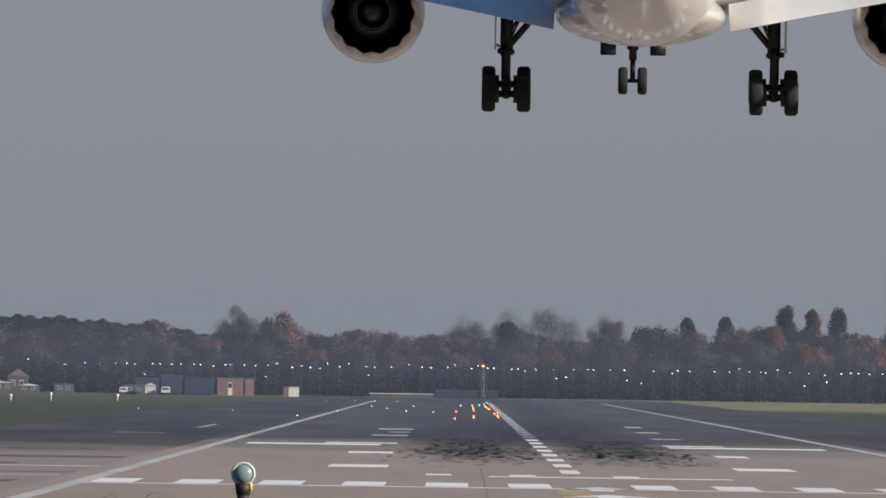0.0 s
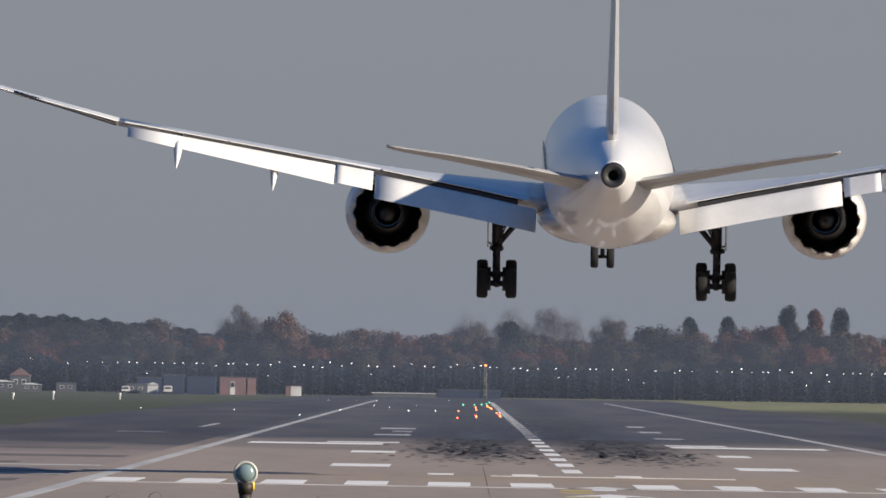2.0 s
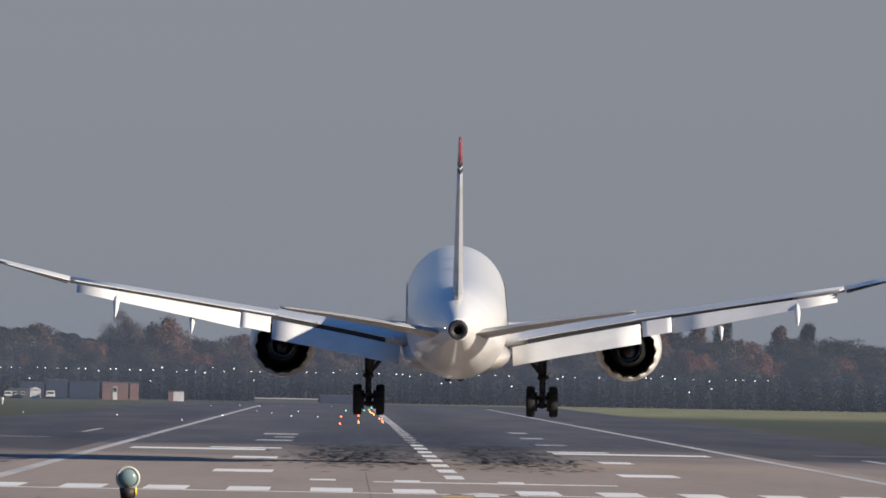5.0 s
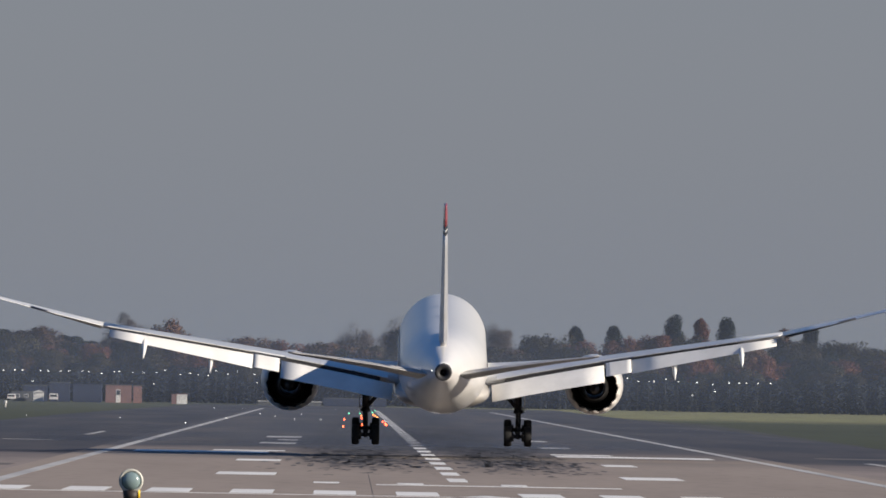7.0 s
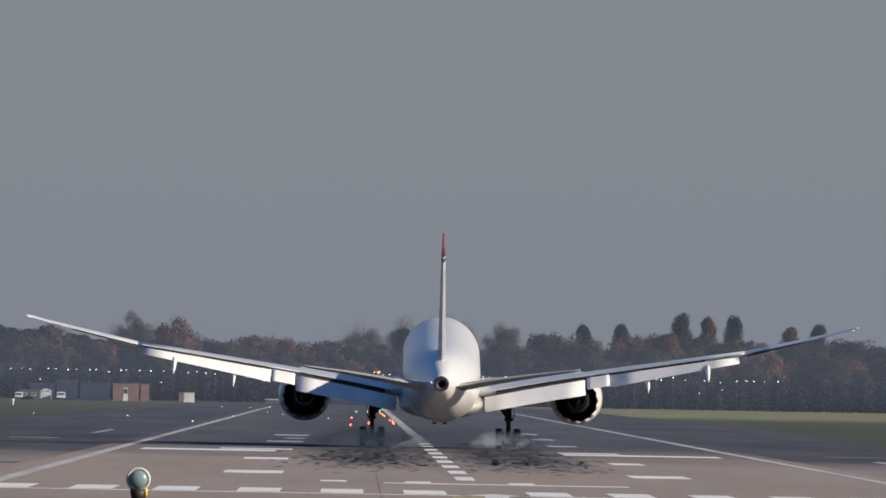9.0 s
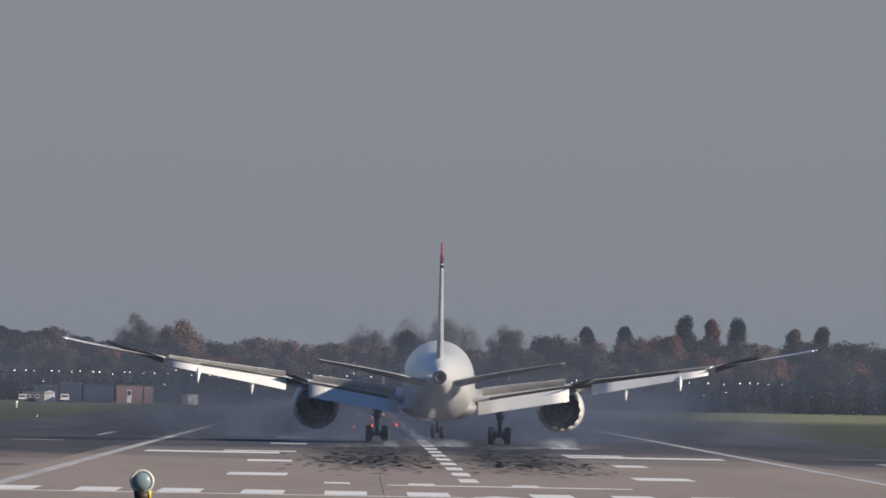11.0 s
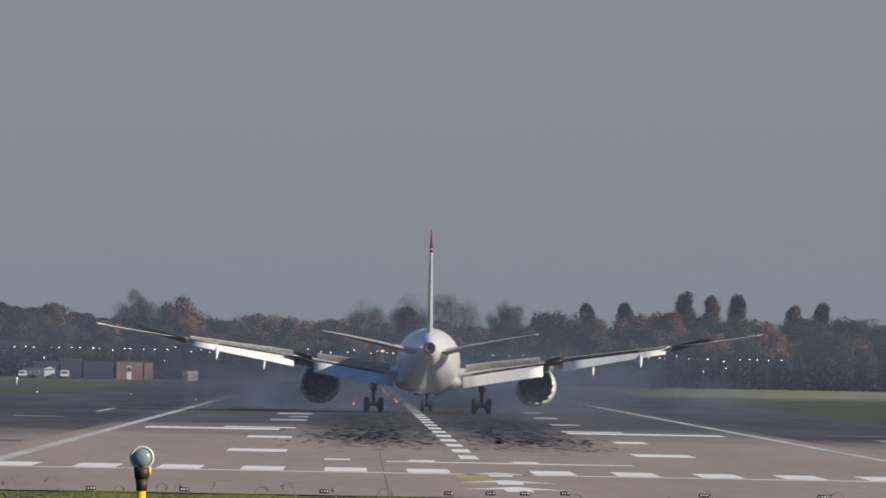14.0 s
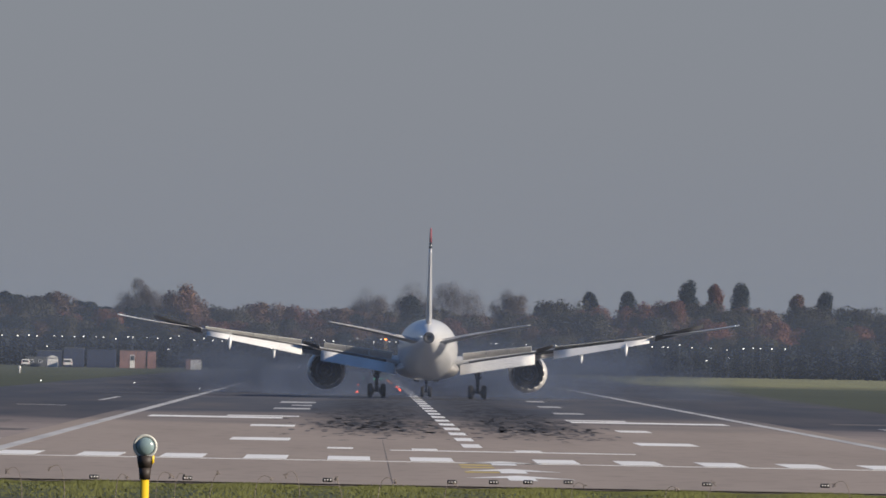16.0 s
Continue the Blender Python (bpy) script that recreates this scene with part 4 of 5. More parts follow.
def build_far_side():
    y = 3640
    shed("brick_hut", -51.9, -46.4, y, 6, 3.7, M_BRICK, M_ROOF, "low flat-roofed red brick hut by the far grass", "hut", windows=1, door=True)
    shed("annex", -46.0, -44.2, y + 4, 5, 3.6, M_BRICK, M_ROOF, "small brick annex beside the hut", "hut")
    shed("long_shed", -70.0, -64.8, y + 25, 9, 3.3, M_DARKWALL, M_GREYWALL, "low dark blue clad shed", "shed")
    shed("blue_shed", -64.4, -60.0, y + 25, 9, 4.0, M_DARKWALL, M_GREYWALL, "dark blue clad shed with a pale roof edge", "shed")
    shed("dark_shed", -59.4, -53.2, y + 30, 9, 3.7, M_DARKWALL, M_DARKWALL, "long dark blue clad shed", "shed")
    shed("white_cabin", -67.2, -65.0, y - 10, 3, 1.9, M_LIGHTWALL, M_LIGHTWALL, "white site cabin with a low pitched roof", "cabin", 0.5, 0, True)
    shed("grey_cabin", -72.0, -67.5, y - 5, 4, 1.9, M_GREYWALL, M_GALV, "grey flat-roofed site cabin", "cabin", windows=2)
    shed("grey_cabin", -87.0, -82.8, y, 4, 1.9, M_GALV, M_GREYWALL, "grey flat-roofed site cabin", "cabin", windows=2)
    shed("low_cabin", -94.6, -90.2, y, 4, 1.5, M_GREYWALL, M_LIGHTWALL, "low dark cabin with a pale roof", "cabin", 0.4, 2)
    shed("low_cabin", -102.0, -95.6, y, 4, 2.0, M_GREYWALL, M_LIGHTWALL, "low dark cabin with a pale roof", "cabin", 0.4, 3)
    shed("low_cabin", -110.5, -104.0, y + 6, 4, 1.8, M_GREYWALL, M_LIGHTWALL, "low dark cabin with a pale roof", "cabin", 0.4, 3)
    shed("red_roofed_house", -98.6, -94.2, y + 60, 6, 3.4, M_GREYWALL, M_BRICK, "small house with a red pitched roof", "house", 1.6, 2)
    shed("marker_hut", -36.4, -34.2, y - 20, 3, 2.0, M_LIGHTWALL, M_BRICK, "small red and white equipment hut", "hut", door=True)
    shed("equipment_cabinet", -37.5, -36.45, y - 20, 3, 1.9, M_BRICK, M_BRICK, "small red equipment cabinet", "cabinet")
    shed("low_terminal", -19.4, -5.6, y + 50, 6, 0.75, M_GREYWALL, M_LIGHTWALL, "low dark building with a pale roof edge beyond the runway", "building")
    shed("low_store", -5.2, 8.6, y + 60, 6, 1.6, M_DARKWALL, M_GREYWALL, "low dark store beyond the runway's end", "building")
    van(-62.8, y - 14, 1.7, 1.9)
    van(-71.6, y - 26, 1.5, 1.7)
    # lattice portal at the edge of the airfield
    portal = new("steel_portal")
    portal.location = (-105.0, y - 8, 0)
    for x0, x1 in ((-2.6, -2.6), (-1.6, 0.2), (1.9, 1.9), (2.9, 1.6)):
        bm = bmesh.new()
        tube(bm, (x0, 0, -0.1), (x1, 0, 4.2), 0.10, 0.08, 6)
        part("leg", bm, M_LIGHTWALL, portal)
    bm = bmesh.new()
    tube(bm, (-2.6, 0, 4.2), (1.9, 0, 4.2), 0.08, k=6)
    part("crossbar", bm, M_LIGHTWALL, portal)
    tagged(portal, "pale steel frame standing beside the low cabins", "steel frame")
    # slim white posts on the grass
    for x, yy, h in ((-65, 2700, 1.35), (-70.2, 2655, 1.0), (-56.2, 2790, 1.1)):
        bm = bmesh.new()
        tube(bm, (0, 0, -0.1), (0, 0, h), 0.14, 0.12, 8)
        add_box(bm, -0.25, 0.25, -0.12, 0.12, h * 0.55, h, 0.03)
        p = new("marker_post")
        p.location = (x, yy, -0.05)
        part("post", bm, M_LIGHTWALL, p)
        tagged(p, "white marker post standing in the grass", "post", "marker posts")
    # tall pale mast at the far end
    mast = new("mast")
    mast.location = (5.2, 3700, 0)
    for sx in (-0.35, 0.35):
        for sy in (-0.35, 0.35):
            bm = bmesh.new()
            tube(bm, (sx, sy, -0.1), (sx * 0.6, sy * 0.6, 7.0), 0.05, 0.04, 6)
            part("leg", bm, M_MAST, mast)
    bm = bmesh.new()
    for i in range(9):
        z = 0.4 + i * 0.75
        for s in (-1, 1):
            tube(bm, (-0.33 * s, -0.33, z), (0.33 * s, -0.33, z + 0.7), 0.035, k=5)
    part("bracing", bm, M_MAST, mast)
    bm = bmesh.new()
    add_box(bm, -0.3, 0.3, -0.3, 0.3, 7.0, 7.25, 0.03)
    part("lamp", bm, M_AMBERLAMP, mast, "lit amber lamp")
    tagged(mast, "slender pale lattice mast with an amber lamp", "mast")
    # hedge line and bare distant fence
    fence = tagged(new("fence"), "low dark fence across the far end of the airfield", "fence")
    for i in range(26):
        bm = bmesh.new()
        add_box(bm, -0.05, 0.05, -0.05, 0.05, -0.1, 1.3)
        q = part("post", bm, M_STEEL, fence, smooth=False)
        q.location = (-4 + i * 4.0, 3830, 0)
    for z in (1.2,):
        bm = bmesh.new()
        add_box(bm, -4, 96, 3829.9, 3830.0, z - 0.03, z + 0.03)
        part("rail", bm, M_STEEL, fence, smooth=False)


build_far_side()


# ---- runway lights ----
def runway_light(mat, size, label, group):
    light = new("runway_light")
    bm = revolve(bmesh.new(), [(-0.02, size * 0.9), (0.05, size * 0.9), (0.12, size * 0.55), (0.13, 0.02)], "z", 14, ends=True)
    part("base", bm, M_GALV, light)
    bm = bmesh.new()
    bmesh.ops.create_uvsphere(bm, u_segments=12, v_segments=8, radius=size * 0.85)
    bmesh.ops.transform(bm, verts=bm.verts, matrix=Matrix.Translation((0, 0, 0.1 + size * 0.7)))
    part("lens", bm, mat, light)
    return tagged(light, label, "runway light", group)


def build_runway_lights():
    for mat, size, word, spots in (
            (M_REDLAMP, 0.11, "red", ((-0.38, 1791.9), (-0.32, 2166.3), (1.65, 1852.2), (1.99, 2254.5), (4.4, 1894.5), (4.37, 2065.5), (1.71, 1908), (4.46, 1962))),
            (M_AMBERLAMP, 0.12, "amber", ((4.19, 2348.1), (3.97, 2566.8), (4.09, 2457), (2.06, 2430))),
            (M_LAMP, 0.055, "white", ((-12.69, 2479.5), (-15.21, 2132.1), (-23.13, 2959.2), (-18.45, 3007.8), (-14.76, 2974.5), (-6.66, 2157.3), (-3.24, 2145.6), (-6.75, 2528.1), (4.86, 2133.9), (-2.25, 3098.7), (-9.9, 2340), (-27.54, 2061), (-39.6, 2097), (-10.8, 2970), (-17.55, 1845))),
            (M_GREENLAMP, 0.13, "green", ((0.3, 2636.1), (2.06, 2651.4), (4.87, 2963.7), (3.24, 2691), (4.14, 2772)))):
        first = None
        for x, y in spots:
            if first is None:
                first = runway_light(mat, size, "small lit %s light standing on the runway" % word, word + " runway lights")
                first.location = (x, y, 0.0)
            else:
                copy_thing(first, pose(x, y, 0.0))
    # low black and white end lights before the grass
    for x, y in ((3.19, 581.4), (4.64, 584.1), (5.85, 586.8), (7.29, 590.4), (-5.85, 577.8), (-9, 576), (12.15, 592.2), (16.38, 595.8), (-1.08, 580.5)):
        e = new("end_light")
        e.location = (x, y, 0.0)
        bm = bmesh.new()
        add_box(bm, -0.17, 0.17, -0.1, 0.1, -0.01, 0.14, 0.02)
        part("housing", bm, M_BLACK, e)
        for sx in (-0.1, 0.0, 0.1):
            bm = bmesh.new()
            revolve(bm, [(-0.13, 0.005), (-0.13, 0.028), (-0.09, 0.03)], "y", 10, (sx, 0, 0.07))
            part("lens", bm, M_LIGHTWALL, e)
        tagged(e, "low black runway end light with pale lenses", "runway light", "runway end lights")


build_runway_lights()


# ---- approach lamp on its yellow pole, close to the camera ----
def build_approach_lamp():
    lamp = tagged(new("approach_lamp"), "round glass approach lamp on a yellow pole", "approach lamp")
    lamp.location = (-2.53, 200, -0.54)
    bm = bmesh.new()
    tube(bm, (0, 0, 0.3), (0, 0, 3.50), 0.052, k=16)
    part("pole", bm, M_POLE, lamp, "yellow painted pole")
    bm = bmesh.new()
    tube(bm, (0, 0, 3.48), (0, 0, 3.62), 0.062, 0.075, 16)
    tube(bm, (0, 0, 3.62), (0, 0, 3.76), 0.08, 0.10, 16)
    part("mount", bm, M_MOUNT, lamp, "dark rusty lamp mount")
    bm = bmesh.new()
    add_box(bm, 0.07, 0.11, -0.05, 0.02, 3.66, 3.78, 0.015)
    part("clamp", bm, M_POLE, lamp)
    # ring made wide and pale to imitate the soft halo round the lens
    bm = revolve(bmesh.new(), [(-0.02, 0.138), (-0.06, 0.145), (-0.06, 0.112), (0.0, 0.11), (0.12, 0.07), (0.14, 0.02)], "y", 32, (0, 0, 3.87))
    part("reflector", bm, M_RING, lamp, "pale metal lamp ring, widened to imitate a soft halo")
    bm = revolve(bmesh.new(), [(-0.05, 0.116), (-0.08, 0.095), (-0.10, 0.06), (-0.108, 0.01)], "y", 28, (0, 0, 3.87), True)
    part("lens", bm, M_GLASS, lamp, "blue-green glass lens")


build_approach_lamp()


# ---- grass and weeds before the runway ----
def build_grass():
    g = np.random.default_rng(21)
    k = 26000
    y = 570 - g.uniform(0, 1, k) ** 2 * 60
    pts = np.stack([g.uniform(-15, 24, k), y, np.full(k, -0.09)], 1)
    h = g.uniform(0.03, 0.11, k) * (1 + 0.5 * np.sin(pts[:, 0] * 1.3))
    lean = g.normal(0, 0.05, (k, 2))
    v = np.empty((k * 3, 3))
    v[0::3] = pts - (0.02, 0, 0)
    v[1::3] = pts + (0.02, 0, 0)
    v[2::3] = pts + np.stack([lean[:, 0], lean[:, 1], h], 1)
    me = bpy.data.meshes.new("grass")
    me.from_pydata(v.tolist(), [], np.arange(k * 3).reshape(-1, 3).tolist())
    me.materials.append(M_BLADE)
    tagged(new("grass", me), "short green and yellow grass blades before the runway end", "grass", kind="stuff")
    for x, y, name, size, mat, label, kind in ((-11.6, 508, "grass_marker", (0.07, 0.05, 0.42), M_BLACK, "small dark marker post standing in the grass", "marker post"),
                                               (-7.4, 500, "cover_plate", (0.75, 0.5, 0.10), M_LIGHTWALL, "flat pale concrete cover plate lying in the grass", "cover plate")):
        bm = bmesh.new()
        add_box(bm, -size[0], size[0], -size[1], size[1], -0.05, size[2], 0.02)
        box = part(name, bm, mat)
        box.location = (x, y, -0.09)
        tagged(box, label, kind)
    # tall dry weeds with drooping heads
    rng = random.Random(5)
    for x in (-12.6, -11.0, -9.1, -7.6, -6.9, -5.6, -3.9, -2.2, -0.6, 0.7, 3.2, 7.9, 11.4, 13.0, 18.4):
        y = 500 + rng.uniform(-8, 8)
        kx = y / 634
        hgt = rng.uniform(0.75, 1.05)
        bend = rng.choice((-1, 1)) * rng.uniform(0.15, 0.5)
        weed = new("weed")
        weed.location = (x * kx, y, -0.09)
        bm = bmesh.new()
        last = Vector((0, 0, -0.05))
        for i in range(1, 9):
            u = i / 8
            p = Vector((bend * u ** 2.2, 0, hgt * math.sin(u * 2.0) / math.sin(1.571) if abs(bend) > 0.3 else hgt * u))
            tube(bm, last, p, 0.012, 0.010, 5)
            last = p
        part("stem", bm, M_WEED, weed)
        bm = bmesh.new()
        for i in range(7):
            q = last + Vector((rng.uniform(-0.08, 0.08), rng.uniform(-0.05, 0.05), rng.uniform(-0.12, 0.06)))
            tube(bm, last, q, 0.008, 0.016, 5)
        part("seed_head", bm, M_WEED, weed)
        tagged(weed, "dry brown weed stalk with a seed head", "weed", "weeds before the runway")


build_grass()


# ---- tyre smoke and engine wash, in soft wisps ----
def wisp(name, mat, width, height, count, seed):
    rng = random.Random(seed)
    verts, faces, dense = [], [], []
    for i in range(count):
        c = Vector((rng.gauss(0, width * 0.3), rng.uniform(-1.5, 1.5), rng.uniform(0, height * 0.55)))
        r = width * rng.uniform(0.30, 0.5)
        turn = Euler((rng.uniform(-0.3, 0.3), 0, rng.uniform(-0.5, 0.5))).to_matrix()
        first = len(verts)
        verts.append(c)
        dense.append(1.0)
        for ring, (u, d) in enumerate(((0.5, 0.55), (1.0, 0.0))):
            for j in range(14):
                a = j * math.tau / 14
                w = r * u * rng.uniform(0.85, 1.15)
                verts.append(c + turn @ Vector((w * math.cos(a), 0.35 * r * (1 - u), w * math.sin(a) * height / width * 1.1)))
                dense.append(d)
        for j in range(14):
            q = (j + 1) % 14
            faces.append((first, first + 1 + j, first + 1 + q))
            faces.append((first + 1 + j, first + 15 + j, first + 15 + q, first + 1 + q))
    me = bpy.data.meshes.new(name)
    me.from_pydata([tuple(v) for v in verts], [], faces)
    layer = me.attributes.new("veil", "FLOAT", "POINT")
    for i, d in enumerate(dense):
        layer.data[i].value = d
    me.materials.append(mat)
    for p in me.polygons:
        p.use_smooth = True
    return new(name, me)


SMOKE, WASH = [], []


def build_smoke():
    rng = random.Random(31)
    for side in (-1, 1):
        for i in range(4):
            puff = wisp("tyre_smoke", M_SMOKE, 3.2 + 0.5 * i, 1.5, 2, 50 + i + 10 * side)
            tagged(puff, "thin white tyre smoke over the runway", "smoke", "tyre smoke", kind="stuff")
            SMOKE.append((puff, (6.35 + side * 4.9 + rng.uniform(-0.3, 0.3), 1196 + 7 * i, 0.35), (1.0 * (i - 1.3) + side * 0.2, 14 + 6 * i, 0.22 + 0.06 * i), 0.12 * i))
    for i in range(15):
        puff = wisp("engine_wash", M_SPRAY, 17.0, 6.4, 3, 90 + i)
        tagged(puff, "faint grey haze blown up by the engines", "haze", "engine haze", kind="stuff")
        WASH.append((puff, (-21.0 + 2.75 * i + rng.uniform(-0.8, 0.8), rng.uniform(30, 105), rng.uniform(0.0, 0.9))))
    for i in range(4):
        puff = wisp("engine_wash", M_THIN, 15.0, 7.6, 2, 120 + i)
        tagged(puff, "faint grey haze blown up by the engines", "haze", "engine haze", kind="stuff")
        WASH.append((puff, (-8.0 + 5.5 * i + rng.uniform(-0.8, 0.8), -58 + 4 * i, rng.uniform(0.2, 1.2))))


build_smoke()


# ---- haze over the far airfield, imitated by upright see-through tinted sheets ----
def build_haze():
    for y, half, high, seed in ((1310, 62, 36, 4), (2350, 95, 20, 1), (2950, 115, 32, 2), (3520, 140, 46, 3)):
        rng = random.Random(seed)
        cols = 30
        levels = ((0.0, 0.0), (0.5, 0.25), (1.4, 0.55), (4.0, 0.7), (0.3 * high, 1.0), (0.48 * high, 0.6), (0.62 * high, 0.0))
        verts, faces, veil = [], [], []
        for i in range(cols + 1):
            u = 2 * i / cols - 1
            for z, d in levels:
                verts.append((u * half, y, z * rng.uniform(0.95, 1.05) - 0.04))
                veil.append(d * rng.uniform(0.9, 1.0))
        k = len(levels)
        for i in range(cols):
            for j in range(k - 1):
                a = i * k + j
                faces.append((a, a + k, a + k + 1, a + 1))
        me = bpy.data.meshes.new("haze_sheet")
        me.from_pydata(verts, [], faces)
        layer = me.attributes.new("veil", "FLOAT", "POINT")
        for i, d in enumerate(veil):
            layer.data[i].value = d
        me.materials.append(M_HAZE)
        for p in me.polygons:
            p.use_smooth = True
        tagged(new("haze_sheet", me), "upright see-through sheet tinted blue-grey to imitate haze over the far airfield", "haze", "haze banks", kind="stuff")


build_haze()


# ---- tyre marks where the wheels touch down ----
def build_tyre_marks():
    rng = random.Random(77)
    verts, faces = [], []
    for i in range(760):
        mid = rng.choice((0.7, 0.9, 1.5, 9.6, 10.2, 11.2))
        x = rng.gauss(mid, 2.3)
        y = rng.triangular(845, 1330, 1010)
        ln = rng.uniform(4, 20) * (0.5 if y < 930 else 1.0)
        w = rng.uniform(0.06, 0.28)
        skew = rng.uniform(-0.35, 0.35)
        k = len(verts)
        n = 5
        for j in range(n + 1):
            u = j / n
            s = w * math.sin(math.pi * (0.12 + 0.76 * u)) * rng.uniform(0.7, 1.2)
            verts += [(x - s + skew * u, y + ln * u, 0.007), (x + s + skew * u, y + ln * u, 0.007)]
        faces += [(k + 2 * j, k + 2 * j + 1, k + 2 * j + 3, k + 2 * j + 2) for j in range(n)]
    me = bpy.data.meshes.new("tyre_marks")
    me.from_pydata(verts, [], faces)
    me.materials.append(M_SKID)
    ob = new("tyre_marks", me)
    ob.parent = runway
    tagged(ob, "black rubber streaks left by landing tyres", kind="stuff")


build_tyre_marks()


# ---- movement ----
def motions():
    walk(airliner, [
        (0.0, pose(6.47, 621.5, 14.56, 1.84, 0, 0.03)),
        (0.5, pose(6.42, 655.2, 12.92, 1.99, 0, 0.01)),
        (1.0, pose(6.40, 689.2, 11.21, 2.39, 0, -0.01)),
        (1.5, pose(6.42, 723.3, 9.75, 2.69, 0, -0.03)),
        (2.0, pose(6.40, 757.7, 8.37, 2.79, 0, -0.05)),
        (2.5, pose(6.39, 791.1, 7.22, 2.85, -0.15, -0.07)),
        (3.0, pose(6.35, 824.7, 6.10, 2.95, -0.30, -0.08)),
        (3.5, pose(6.38, 858.5, 5.09, 3.18, -0.32, -0.11)),
        (4.0, pose(6.37, 892.3, 4.24, 3.40, -0.35, -0.15)),
        (4.2, pose(6.36, 905.7, 3.98, 3.57, -0.34, -0.16)),
        (6.5, pose(6.16, 1059.0, 1.52, 3.67, -0.22, -0.22)),
        (7.0, pose(6.12, 1092.2, 1.07, 3.77, -0.21, -0.21)),
        (7.5, pose(6.15, 1125.0, 0.76, 3.76, -0.20, -0.20)),
        (8.0, pose(6.15, 1157.6, 0.46, 3.65, -0.17, -0.20)),
        (8.5, pose(6.14, 1189.9, 0.27, 3.75, -0.13, -0.20)),
        (9.0, pose(6.21, 1222.0, 0.07, 3.46, -0.10, -0.20)),
        (11.5, pose(6.45, 1388.9, -0.42, 0.90, -0.02, -0.11)),
        (12.0, pose(6.42, 1420.5, -0.50, 0.51, 0, -0.09)),
        (12.5, pose(6.38, 1451.2, -0.51, 0.26, 0, -0.08)),
        (13.0, pose(6.38, 1481.5, -0.48, 0.10, 0, -0.07)),
        (13.5, pose(6.33, 1511.4, -0.46, 0.05, 0, -0.06)),
        (14.0, pose(6.36, 1540.6, -0.44, 0.04, 0, -0.05)),
        (14.5, pose(6.37, 1568.5, -0.44, 0.01, 0, -0.04)),
        (15.0, pose(6.43, 1595.7, -0.43, 0.03, 0, -0.04)),
        (15.5, pose(6.42, 1622.2, -0.43, 0.05, 0, -0.04)),
        (16.0, pose(6.43, 1648.2, -0.43, 0.07, 0, -0.03)),
    ])
    # the trucks hang tilted and the legs extended until the wheels touch
    for gear, truck, side in GEARS:
        walk(gear, [(t, pose(side * 4.9, 0, z)) for t, z in ((0, -0.11), (8.6, -0.11), (8.9, -0.02), (9.4, 0.22), (11.3, 0.42), (12.5, 0.5), (16, 0.48))])
        walk(truck, [(t, pose(0, 0, 0.66, a)) for t, a in ((0, 13), (8.5, 13), (8.8, 3), (9.3, 0), (16, 0))])
    for gear in NOSE:
        walk(gear, [(t, pose(0, 25.8, z)) for t, z in ((0, 0.02), (10.6, 0.02), (11.4, 0.2), (12.5, 0.42), (13.5, 0.5), (16, 0.5))])
    # the wings sink as their lift goes
    for wing, side in WINGS:
        walk(wing, [(t, pose(side * 2.6, 0, 4.2, 0, -side * a, 0)) for t, a in ((0, 2.7), (3.2, 2.7), (4.2, 2.45), (7.0, 2.55), (8.5, 2.4), (9.2, 2.3), (11.3, 0.8), (12.5, 0.55), (16, 0.55))])
    for engine in ENGINES:
        walk(engine, [(t, pose(0, 0, z)) for t, z in ((0, 0.36), (8.5, 0.36), (9.4, 0.32), (11.5, 0.2), (12.5, 0.18), (16, 0.18))])
    for ob, side in OUTERS:
        p = ob.location.copy()
        walk(ob, [(t, pose(p.x, p.y, p.z, 0, -side * a, 0)) for t, a in ((0, 4.5), (8.5, 4.2), (9.2, 3.6), (11.3, 0.3), (12.5, -1), (16, -1.2))])
    # ailerons ride on the bending tips and turn up with the spoilers
    for ob, side, arm in AILERONS:
        p = ob.location - arm
        walk(ob, [(t, pose(p.x, p.y, p.z, 0, -side * a, 0) @ pose(*arm, -u, 0, 0)) for t, a, u in ((0, 4.5, 3), (8.5, 4.2, 3), (9.2, 3.6, 0), (10.4, 2.0, 14), (11.3, 0.3, 19), (12.5, -1, 20), (16, -1.2, 20))])
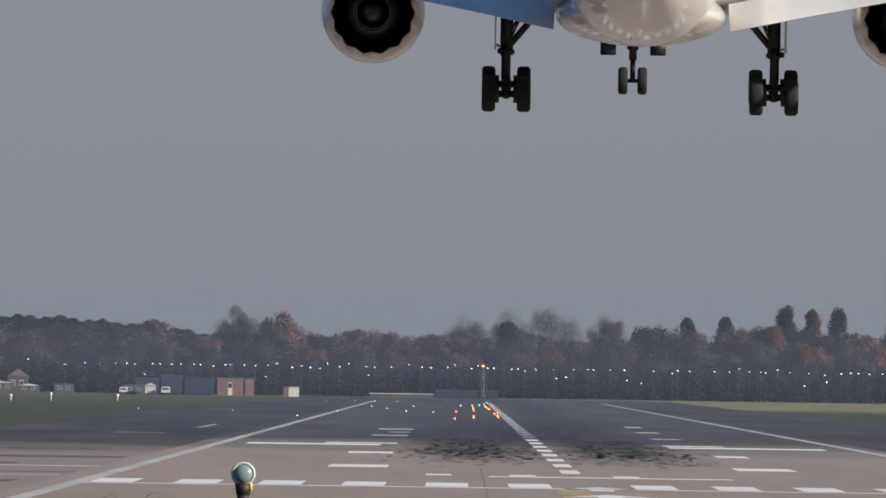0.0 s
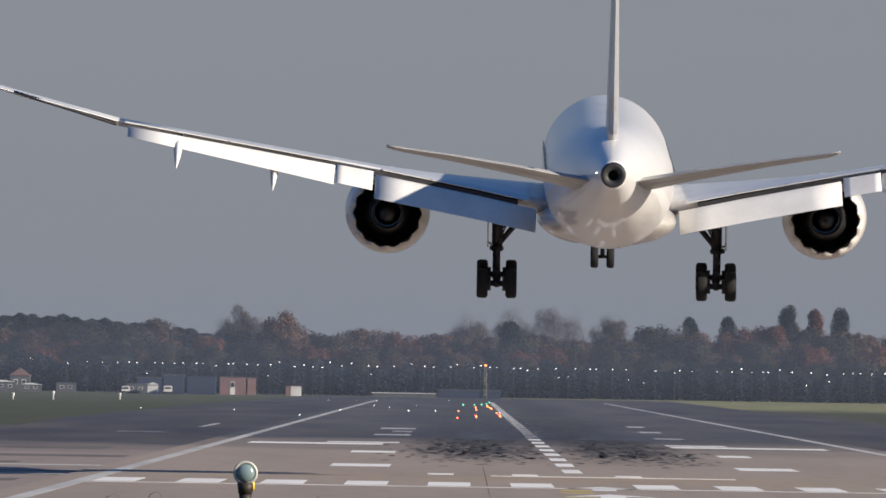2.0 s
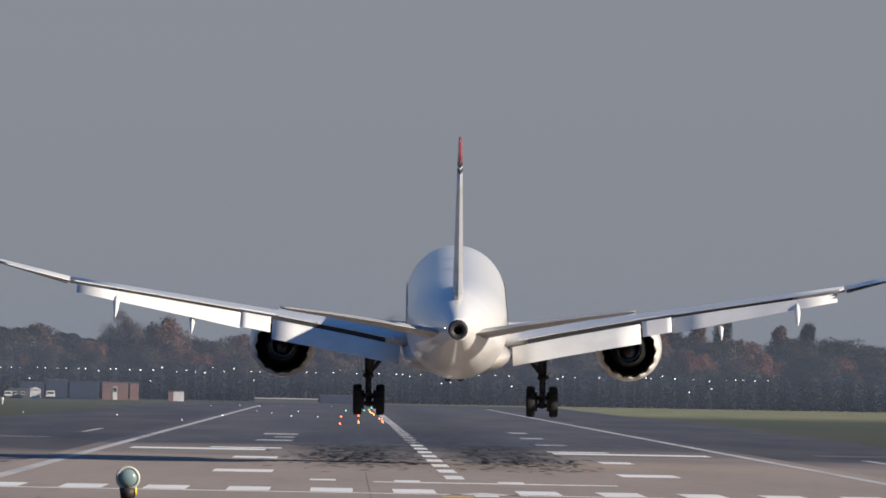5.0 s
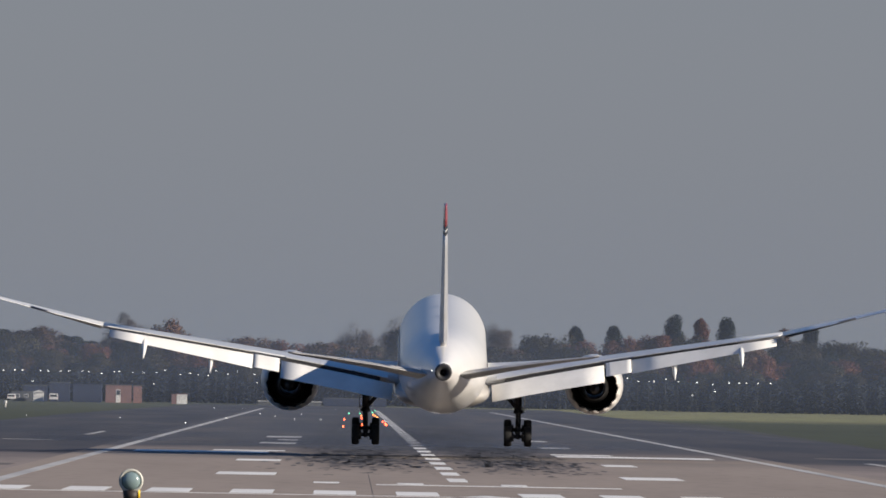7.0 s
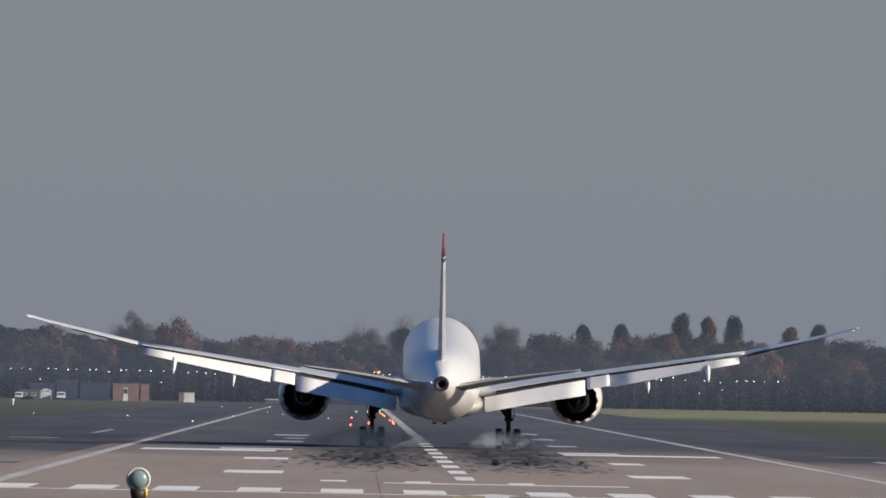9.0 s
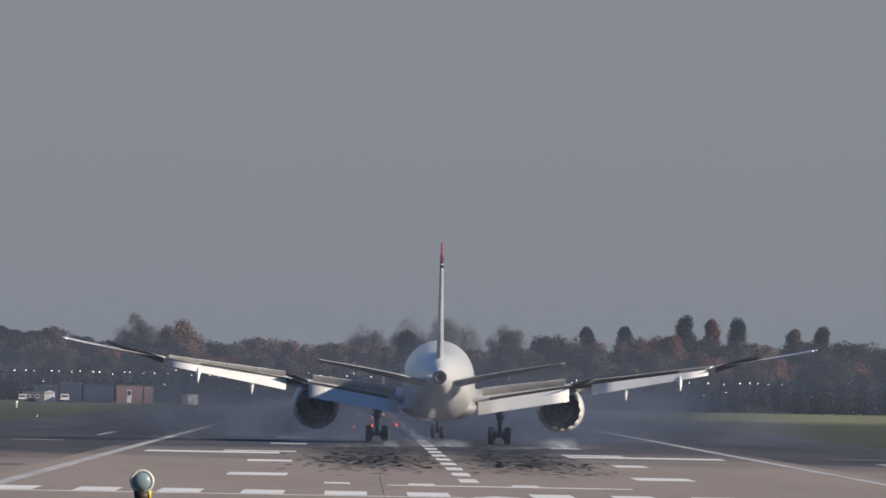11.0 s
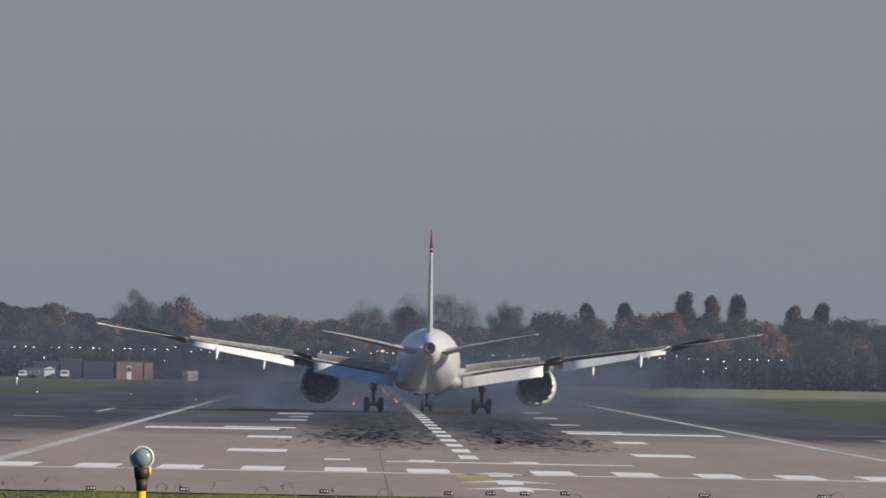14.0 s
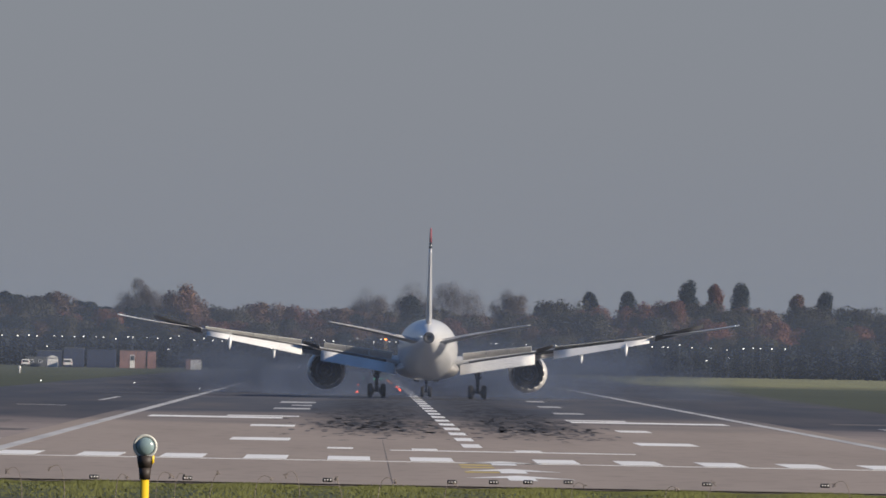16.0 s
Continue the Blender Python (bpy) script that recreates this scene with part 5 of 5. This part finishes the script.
    for ob, side in FLAPERONS:
        p = ob.location.copy()
        walk(ob, [(t, pose(p.x, p.y, p.z, -u, 0, 0)) for t, u in ((0, 0), (8.7, 0), (9.2, 6), (10.2, 44), (16, 48))])
    for sp, side, axis, most in SPOILERS:
        p = sp.location.copy()
        walk(sp, [(t, Matrix.Translation(p) @ Matrix.Rotation(radians(-a * most), 4, axis)) for t, a in ((0, 0), (8.7, 0), (9.2, 0.2), (10.0, 0.9), (10.4, 1), (16, 1))])
    # the tailplane is trimmed back once the wheels are down
    for ob, p, side in TAILS:
        walk(ob, [(t, pose(p.x, p.y, p.z, a, -side * up, 0)) for t, a, up in ((0, 0, 0), (8.7, 0, 0), (11.3, 0.3, 1.5), (13.2, 3.6, 3.0), (16, 4.0, 3.0))])
    for sleeve in SLEEVES:
        walk(sleeve, [(t, pose(0, y, 0)) for t, y in ((0, 0), (9.6, 0), (10.6, -0.6), (16, -0.6))])
    # tyre smoke bursts from the touchdown point and drifts apart
    for puff, at, away, late in SMOKE:
        x, y, z = at
        rows = [(0, pose(x, y, -3.2)), (8.4 + late, pose(x, y, -3.2)), (8.62 + late, pose(x, y, z - 0.5))]
        for k in (0.3, 0.7, 1.4, 2.6, 5.0, 7.6 - late):
            rows.append((min(16, round(8.4 + late + k, 2)) if k < 7 else 16, pose(x + away[0] * k, y + away[1] * k, z - 0.35 + away[2] * min(k, 2.0) - max(0, k - 1.4) * 1.5, 0, 0, 6 * k)))
        walk(puff, rows)
    # the wash of the reversers runs along with the aircraft
    for puff, at in WASH:
        rows = [(0, pose(at[0], 1250, -4.5)), (9.6, pose(at[0], 1250 + at[1], -4.5))]
        for t, y in ((10.4, 1325), (11.3, 1380.7), (12.0, 1424.5), (13.0, 1485.3), (14.0, 1544.1), (15.0, 1600.7), (16.0, 1654.7)):
            sway = 0.5 * math.sin(t * 1.9 + at[0])
            rows.append((t, pose(at[0] + 6.5 + sway, y + at[1], at[2] - (2.0 if t < 11 else 0), 0, 0, 4 * sway)))
        walk(puff, rows)


motions()
